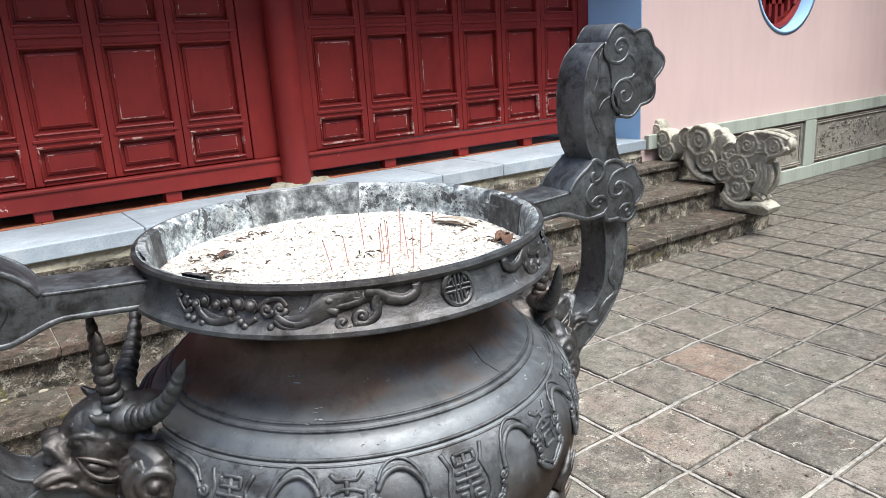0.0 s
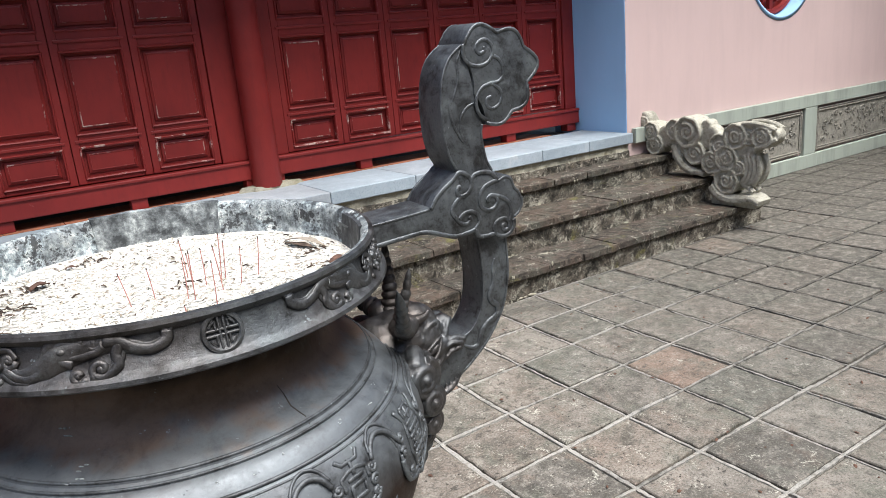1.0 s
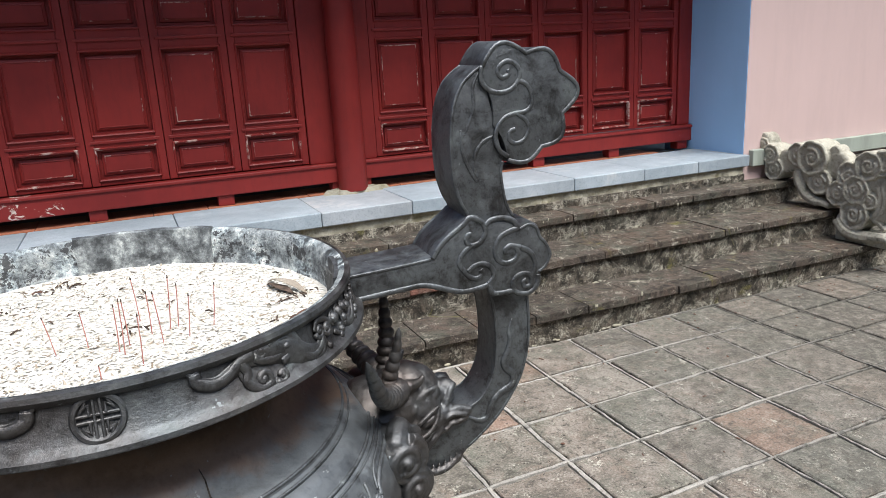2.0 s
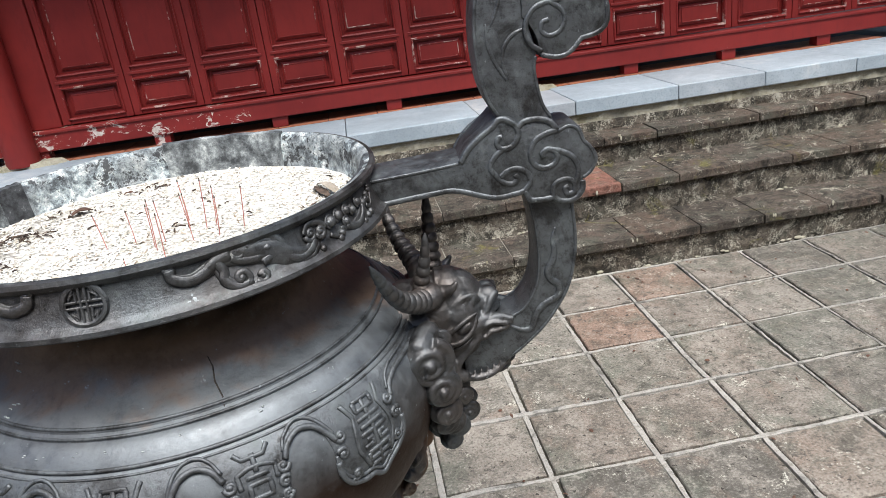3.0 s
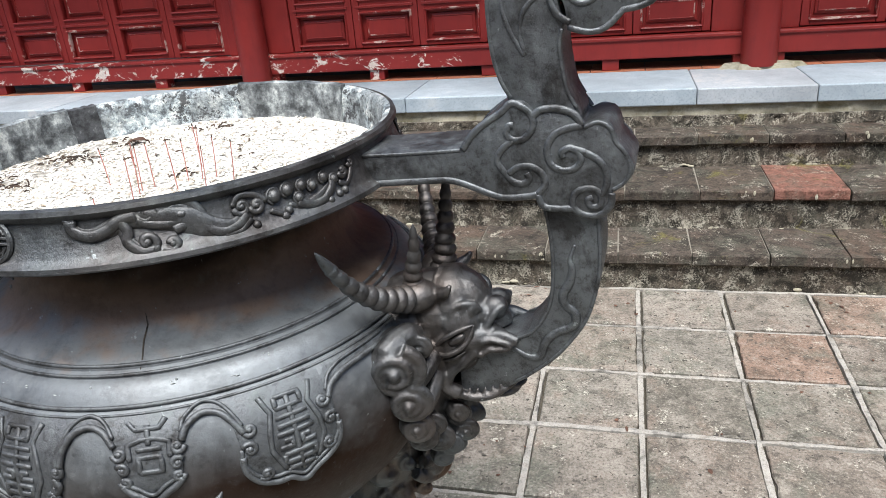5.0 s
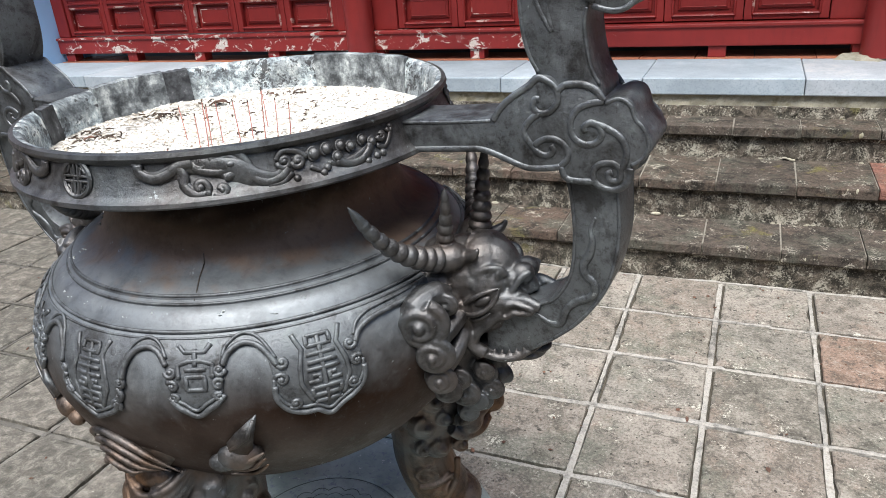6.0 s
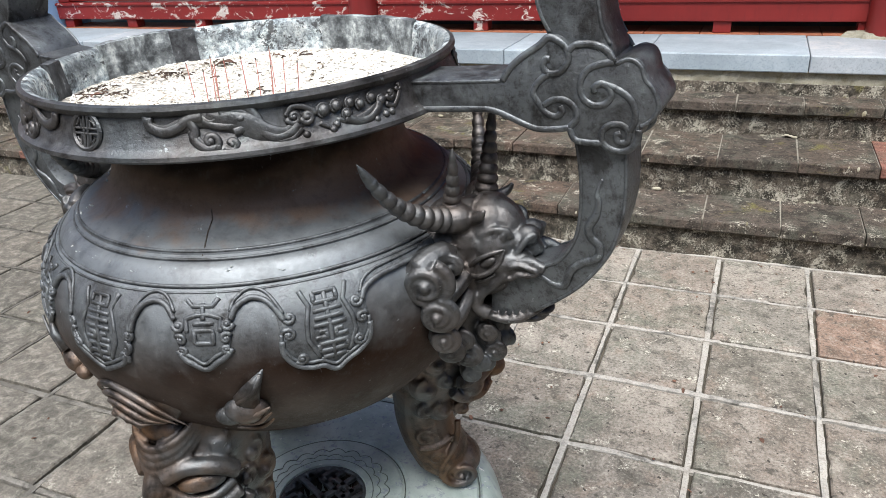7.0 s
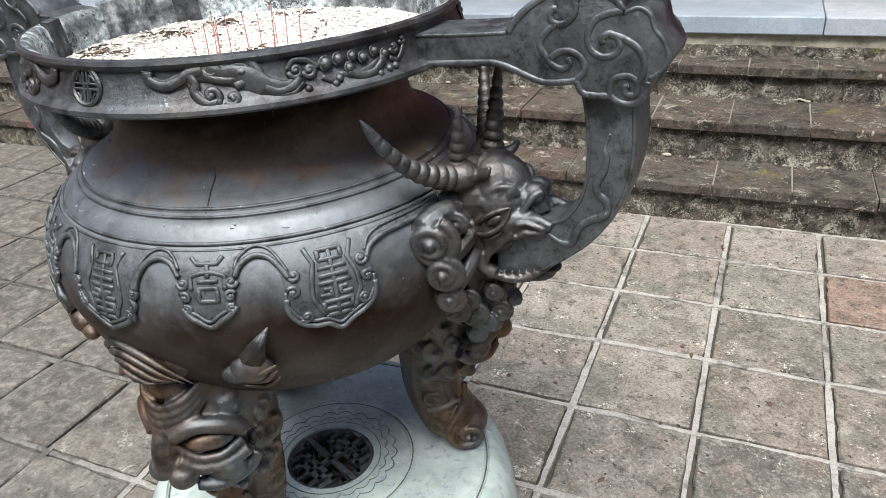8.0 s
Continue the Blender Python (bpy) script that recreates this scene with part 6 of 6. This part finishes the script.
for (x0, y0, x1, y1) in ((-0.08, 0, 0.08, 0), (0, -0.08, 0, 0.08), (-0.05, 0.03, 0.05, 0.03), (-0.05, -0.03, 0.05, -0.03), (-0.03, 0.03, -0.03, 0.07), (0.03, 0.03, 0.03, 0.07), (-0.03, -0.07, -0.03, -0.03), (0.03, -0.07, 0.03, -0.03),
                         (-0.05, 0.03, -0.05, 0.06), (0.05, 0.03, 0.05, 0.06), (-0.05, -0.06, -0.05, -0.03), (0.05, -0.06, 0.05, -0.03), (-0.07, 0.015, -0.07, 0.045), (0.07, 0.015, 0.07, 0.045), (-0.07, -0.045, -0.07, -0.015), (0.07, -0.045, 0.07, -0.015),
                         (-0.03, 0.05, 0.03, 0.05), (-0.03, -0.05, 0.03, -0.05), (-0.086, 0.018, -0.07, 0.018), (0.07, 0.018, 0.086, 0.018), (-0.086, -0.018, -0.07, -0.018), (0.07, -0.018, 0.086, -0.018)):
    add(bm, box(bmesh.new(), (min(x0, x1) - 0.0056, min(y0, y1) - 0.0056, 0.236), (max(x0, x1) + 0.0056, max(y0, y1) + 0.0056, 0.246), 0.001))
sweep(bm, [(0.086 * math.cos(a), 0.086 * math.sin(a), 0.241) for a in np.linspace(0, 2 * math.pi, 49)], 0.006, 6)
part("drain_grate", bm, BRONZE_RAISED, plinth, "grey pierced fret grate").rotation_euler = (0, 0, radians(-24))
# the black lining paints in the shade inside the open pit
part("drain_pit", lathe([(0.232, 0.0875), (0.18, 0.0865), (0.176, 0.0)], 40), DARK_HOLLOW, plinth, "pit under the grate, coloured near black for its shade")

# ---- stone dragon balustrade at the end of the steps ----
def stone_dragon(x):
    """A carved cloud-dragon that runs down the steps: a flat-sided slab with scroll relief on both faces."""
    bm = bmesh.new()
    W = 0.06

    def puck(y, z, r, w=W):
        """A flat-sided lobe with a rounded rim."""
        lathe_bm = lathe([(-w, 0.0), (-w, r * 0.78), (-w * 0.9, r * 0.93), (-w * 0.7, r), (w * 0.7, r), (w * 0.9, r * 0.93), (w, r * 0.78), (w, 0.0)], 22)
        add(bm, lathe_bm, Matrix.Translation((0, y, z)) @ Matrix.Rotation(radians(90), 4, "Y"))

    def cloud(y, z, R, start=0, turn=1.5, lift=0.0):
        """A lobe with scalloped rings and a coil cut into both faces."""
        w = W + lift
        puck(y, z, R, w)
        for s in (-1, 1):
            ring = [(s * (w + 0.002), y + R * (0.84 + 0.07 * abs(math.sin(3.5 * a))) * math.cos(a), z + R * (0.84 + 0.07 * abs(math.sin(3.5 * a))) * math.sin(a)) for a in np.linspace(0, 2 * math.pi, 43)]
            sweep(bm, ring, R * 0.12, 6)
            sp = spiral((y, z), R * 0.58, R * 0.14, start, turn, 24)
            sweep(bm, [(s * (w + 0.003), a, b) for a, b in sp], [R * (0.14 - 0.05 * k / 24) for k in range(25)], 6)
            ball(bm, (s * (w + 0.001), y, z), R * 0.16, seg=8)

    # tail on the terrace
    puck(1.46, 0.74, 0.06, W * 0.9)
    cloud(1.45, 0.715, 0.05, 30)
    cloud(1.375, 0.655, 0.072, 30, lift=0.006)
    cloud(1.345, 0.555, 0.08, 200, -1.5)
    puck(1.25, 0.62, 0.085, W * 0.9)
    # back
    cloud(1.16, 0.675, 0.08, 120)
    cloud(1.04, 0.662, 0.118, 60, lift=0.01)
    cloud(0.98, 0.515, 0.088, 180, -1.5, 0.004)
    puck(0.88, 0.63, 0.09, W * 0.85)
    puck(0.9, 0.71, 0.045, W * 0.8)
    cloud(0.84, 0.455, 0.082, 90, lift=0.006)
    puck(1.12, 0.56, 0.08, W * 0.88)
    # hind leg and paw
    for s in (-1, 1):
        sweep(bm, smooth_line([(s * 0.036, 1.16, 0.56), (s * 0.049, 1.13, 0.48), (s * 0.05, 1.07, 0.41), (s * 0.05, 0.99, 0.375)]), [0.042 - 0.0004 * k for k in range(25)], 8)
        for k in range(3):
            sweep(bm, smooth_line([(s * (0.012 + 0.02 * k), 1.02, 0.378), (s * (0.012 + 0.02 * k), 0.95, 0.376), (s * (0.012 + 0.02 * k), 0.9, 0.362)]), [0.028 - 0.0004 * k for k in range(17)], 6)
    # neck and head stretched out over the steps
    cloud(0.772, 0.58, 0.088, 0, -1.5, 0.002)
    cloud(0.715, 0.495, 0.092, 100, lift=0.01)
    cloud(0.65, 0.65, 0.092, 150, lift=0.006)
    puck(0.58, 0.57, 0.08, W * 0.92)
    cloud(0.55, 0.665, 0.072, 20, -1.4)
    cloud(0.455, 0.65, 0.075, 90, lift=0.004)
    puck(0.385, 0.665, 0.042, W * 0.75)
    for s in (-1, 1):
        sweep(bm, smooth_line([(s * 0.054, 0.6, 0.735), (s * 0.058, 0.53, 0.742), (s * 0.054, 0.44, 0.73), (s * 0.043, 0.365, 0.7)]), 0.02, 6)
        ball(bm, (s * 0.054, 0.405, 0.69), 0.022, seg=8)
        sweep(bm, smooth_line([(s * 0.043, 0.36, 0.645), (s * 0.058, 0.42, 0.605), (s * 0.061, 0.5, 0.575)]), 0.018, 6)
    # chest with bent ribs
    cloud(0.62, 0.436, 0.05, 0, 1.4, 0.008)
    for k in range(4):
        y = 0.575 - 0.03 * k
        for s in (-1, 1):
            sweep(bm, smooth_line([(s * 0.04, y + 0.01, 0.525), (s * 0.048, y - 0.012, 0.46), (s * 0.045, y, 0.385), (s * 0.036, y + 0.04, 0.325)]), 0.021, 6)
    puck(0.575, 0.43, 0.085, W * 0.7)
    # front leg and paw
    cloud(0.714, 0.34, 0.098, 140, lift=0.008)
    puck(0.77, 0.4, 0.07, W * 0.85)
    puck(0.78, 0.28, 0.075, W * 0.85)
    for s in (-1, 1):
        sweep(bm, smooth_line([(s * 0.043, 0.83, 0.29), (s * 0.05, 0.78, 0.235), (s * 0.05, 0.69, 0.208), (s * 0.047, 0.57, 0.215)]), [0.045 - 0.0003 * k for k in range(25)], 8)
        for k in range(3):
            sweep(bm, smooth_line([(s * (0.012 + 0.021 * k), 0.6, 0.215), (s * (0.012 + 0.021 * k), 0.52, 0.226), (s * (0.012 + 0.021 * k), 0.46, 0.2)]), [0.036 - 0.0007 * k for k in range(17)], 8)
        sweep(bm, smooth_line([(s * 0.036, 0.6, 0.32), (s * 0.036, 0.55, 0.3), (s * 0.036, 0.52, 0.27)]), 0.022, 6)
    add(bm, boxes(((-0.05, 0.5, 0.158), (0.05, 0.84, 0.215))))
    ob = part("stone_dragon", bm, DRAGON_STONE)
    voxel(ob, 0.005, 0)
    ob.location = (x, 0, 0)
    return tagged(ob, "weathered pale stone balustrade carved as a cloud-scrolled dragon", "stone carving", "step balustrades")


for x in (3.195, 2 * MID - 3.195):
    stone_dragon(x)

# ---- pieces: kerb stones, terracotta tiles, step bricks, floor tiles ----
kerb = structure(empty("kerb"), "kerb of long blue-grey granite slabs along the terrace", "kerb")
JOINTS = [2 * MID - 2.99, -4.45, -3.7, -2.95, -2.2, -1.49, -0.77, -0.06, 0.46, 1.04, 1.54, 2.08, 2.53, 2.99]
for a, b in zip(JOINTS, JOINTS[1:]):
    part("slab", boxes(((a + 0.0015, 1.425, 0.583), (b - 0.0015, 1.962, TOP + random.uniform(-0.002, 0.002))), bevel=0.006), GRANITE, kerb)
strip = structure(empty("terracotta_border"), "row of orange terracotta tiles under the door sill", "floor border")
for k in range(27):
    x = 2 * MID - 2.96 + k * 0.3 * 0.976
    part("tile", boxes(((x, 1.965, 0.6), (x + 0.289, 2.25, TOP + 0.003)), bevel=0.002), TERRACOTTA, strip)



def worn_brick(w, d, t, rng):
    """A tread brick whose front edge has crumbled."""
    bm = bmesh.new()
    n = 9
    rows = []
    for k in range(n + 1):
        x = 0.003 + (w - 0.006) * k / n
        end = 1.6 if k in (0, n) else 1.0
        a, c = end * rng.uniform(0.002, 0.008), end * rng.uniform(0.002, 0.007)
        f = rng.uniform(-0.002, 0.003)
        rows.append([bm.verts.new(p) for p in ((x, d, -t), (x, f + 0.004, -t), (x, f, -t + 0.006), (x, f, -c), (x, a * 0.35, -c * 0.3), (x, a, 0), (x, d, 0))])
    for p, q in zip(rows, rows[1:]):
        for k in range(6):
            bm.faces.new((p[k], q[k], q[k + 1], p[k + 1]))
    bm.faces.new(rows[0])
    bm.faces.new(rows[-1][::-1])
    return bm


random.seed(4)
for s, (y, z) in enumerate(STEPS):
    back = (0.93, 1.27, 1.46)[s]
    x = X0
    k = 0
    while x < X1 - 0.05:
        w = min(0.295 + random.uniform(-0.02, 0.02), X1 - x)
        red = (s == 1 and 0.28 < x + w / 2 < 0.56) or (s == 0 and -4.4 < x < -4.1)
        b = part("brick", worn_brick(w, back - y, 0.044, random), STEP_RED if red else STEP_BRICK, steps)
        b.matrix_world = pose(x, y + random.uniform(-0.004, 0.004), z + random.uniform(-0.003, 0.003), random.uniform(-0.3, 0.3), random.uniform(-0.3, 0.3), random.uniform(-0.4, 0.4))
        x += w

# crumbs of white mortar along the risers and brick joints
rng = random.Random(61)
bm = bmesh.new()
for k in range(130):
    s = rng.randrange(3)
    y, z = STEPS[s]
    x = rng.uniform(X0 + 2.2, X1 - 0.1)
    low = rng.random() < 0.6
    r = rng.uniform(0.005, 0.016)
    zz = (0.0, STEPS[0][1], STEPS[1][1])[s] + r * 0.3 if low else z - rng.uniform(0.0, 0.04)
    yy = y + 0.022 if low else y - 0.001
    for q in range(rng.randrange(1, 4)):
        ball(bm, (x + rng.uniform(-2, 2) * r, yy + rng.uniform(-0.4, 0.2) * r, zz + rng.uniform(-0.3, 0.5) * r), r * rng.uniform(0.4, 1), (1.5, 0.5, 0.6) if low else (0.5, 0.3, 1.0), None, 6)
crumbs = part("mortar_crumbs", bm, LIME, steps, "crumbs of white mortar on the risers")
crumbs["kind"] = "stuff"

floor = structure(empty("paving"), "courtyard paved with square weathered clay tiles and pale joints", "paving")


def worn_tile(rng, size=0.297, n=9):
    """A floor tile with chipped, wavering edges."""
    h = size / 2
    bm = bmesh.new()
    rings = [[], [], []]
    for q in range(4):
        for k in range(n):
            s = -h + size * k / n
            inset = rng.uniform(0.0, 0.0022) + (rng.uniform(0.002, 0.008) if rng.random() < 0.07 else 0)
            for ring, (more, z) in zip(rings, ((0, -0.02), (0, -0.0045), (rng.uniform(0.002, 0.006), 0))):
                e = h - inset - more
                x, y = (max(-e, min(e, s)), -e)
                for _ in range(q):
                    x, y = -y, x
                ring.append(bm.verts.new((x, y, z)))
    m = 4 * n
    for a, b in zip(rings, rings[1:]):
        for k in range(m):
            bm.faces.new((a[k], a[(k + 1) % m], b[(k + 1) % m], b[k]))
    bm.faces.new(rings[-1])
    return bm


def tile_mesh(size=0.2955, thick=0.02, edge=0.005):
    h = size / 2
    bm = bmesh.new()
    rings = [[bm.verts.new((sx * r, sy * r, z)) for sx, sy in ((-1, -1), (1, -1), (1, 1), (-1, 1))] for r, z in ((h, -thick), (h, -edge), (h - edge, 0))]
    for a, b in zip(rings, rings[1:]):
        for k in range(4):
            bm.faces.new((a[k], a[(k + 1) % 4], b[(k + 1) % 4], b[k]))
    bm.faces.new(rings[-1])
    return bm


REDS = {(3, -2), (0, 0), (1, 1), (8, 1), (-7, -1), (-6, -3), (5, -5), (-8, 0)}
rng = random.Random(12)
first, joined = None, bmesh.new()
for i in range(-24, 42):
    for j in range(-26, 5):
        x, y = (i + 0.5) * P, (j + 0.5) * P
        if y > 0.64 and X0 - 0.01 < x < X1 + 0.01 or y > 1.47:
            continue
        m = pose(x + rng.uniform(-0.003, 0.003), y + rng.uniform(-0.003, 0.003), rng.uniform(-0.0025, 0.0015), rng.uniform(-0.25, 0.25), rng.uniform(-0.25, 0.25), rng.choice((0, 90, 180, 270)) + rng.uniform(-0.5, 0.5))
        if -11 <= i <= 10 and -6 <= j <= 1:
            red = (i, j) in REDS
            if first is None:
                first = t = part("tile", worn_tile(rng), TILE, floor)
                kinds = [first.data]
            elif red:
                t = part("tile", worn_tile(rng), TILE_RED, floor, "reddish clay tile")
            elif len(kinds) < 24:
                t = part("tile", worn_tile(rng), TILE, floor)
                kinds.append(t.data)
            else:
                t = new("tile", rng.choice(kinds))
                t.parent = floor
            t.matrix_world = m
        else:
            add(joined, tile_mesh(), m)
far = part("far_tiles", joined, TILE, floor, "more of the same clay tiles, further off")
far["kind"] = "stuff"


def ribbon(bm, along, at, lo, hi, rng):
    """A strip of mortar with ragged edges, worn hollows and gaps, along x (0) or y (1)."""
    step = 0.012
    lean = rng.choice((-0.0025, 0.0025, 0.001))
    n = max(1, int((hi - lo) / step))
    prev, w, z = None, 0.008, -0.003
    for k in range(n + 1):
        s = lo + (hi - lo) * k / n
        # east of the burner the mortar has shrunk to one side and left an open black gap
        x = at if along else s
        shrunk = min(1.0, max(0.0, (x - 0.2) * 1.6)) * (1.0 if along else 0.55)
        w = min(0.0105 - 0.0045 * shrunk, max(0.006 - 0.0025 * shrunk, w + rng.uniform(-0.0011, 0.0011)))
        z = min(0.001, max(-0.007, z + rng.uniform(-0.0015, 0.0015)))
        c = at + lean * (1 - shrunk) + 0.0045 * shrunk + rng.uniform(-0.0009, 0.0009)
        line = [(s, c - w, -0.02), (s, c - w * 0.9, z - 0.0015), (s, c, z), (s, c + w * 0.9, z - 0.0012), (s, c + w, -0.02)]
        row = [bm.verts.new((p, q, r) if along == 0 else (q, p, r)) for p, q, r in line]
        if prev:
            for a in range(4):
                bm.faces.new((prev[a], prev[a + 1], row[a + 1], row[a]))
        if rng.random() < 0.012:
            z = -0.009
        prev = row


bm = bmesh.new()
for i in range(-24, 43):
    end = 0.63 if X0 < i * P < X1 else 1.47
    if -4 < i * P < 4.6:
        ribbon(bm, 1, i * P, -2.6, end, rng)
        add(bm, box(bmesh.new(), (i * P - 0.0075, -26 * P, -0.02), (i * P + 0.0075, -2.6, -0.003)))
    else:
        add(bm, box(bmesh.new(), (i * P - 0.0075, -26 * P, -0.02), (i * P + 0.0075, end, -0.003)))
for j in range(-26, 5):
    west = -24 * P if j * P < 0.65 else X1
    if -2.6 < j * P:
        ribbon(bm, 0, j * P, max(west, -4.5), 5.5, rng)
        add(bm, box(bmesh.new(), (5.5, j * P - 0.0075, -0.02), (42 * P, j * P + 0.0075, -0.0035)))
    else:
        add(bm, box(bmesh.new(), (west, j * P - 0.0075, -0.02), (42 * P, j * P + 0.0075, -0.0035)))
joints = part("joint_mortar", bm, MORTAR, floor, "pale lime joints, mossy in places")
joints["kind"] = "stuff"

# dead leaf bits and grit on the paving
rng = random.Random(77)
bm = bmesh.new()
for k in range(420):
    x, y = rng.uniform(-3.5, 4.5), rng.uniform(-2.2, 0.6) if rng.random() < 0.7 else rng.uniform(0.45, 0.62)
    L, w = rng.uniform(0.003, 0.014), rng.uniform(0.002, 0.007)
    mm = pose(x, y, 0.0015, rng.uniform(-12, 12), rng.uniform(-12, 12), rng.uniform(0, 360))
    vs = [bm.verts.new(mm @ Vector(p)) for p in ((-L, 0, 0), (-L * 0.3, -w, 0.001), (L * 0.5, -w * 0.7, 0.002), (L, 0, 0.0), (L * 0.4, w * 0.8, 0.002), (-L * 0.4, w, 0.001), (0, 0, 0.004))]
    for a in range(6):
        bm.faces.new((vs[a], vs[(a + 1) % 6], vs[6]))
tagged(part("leaf_bits", bm, BROWN_LEAF), "small dead leaf bits scattered over the paving", "leaf litter", kind="stuff")
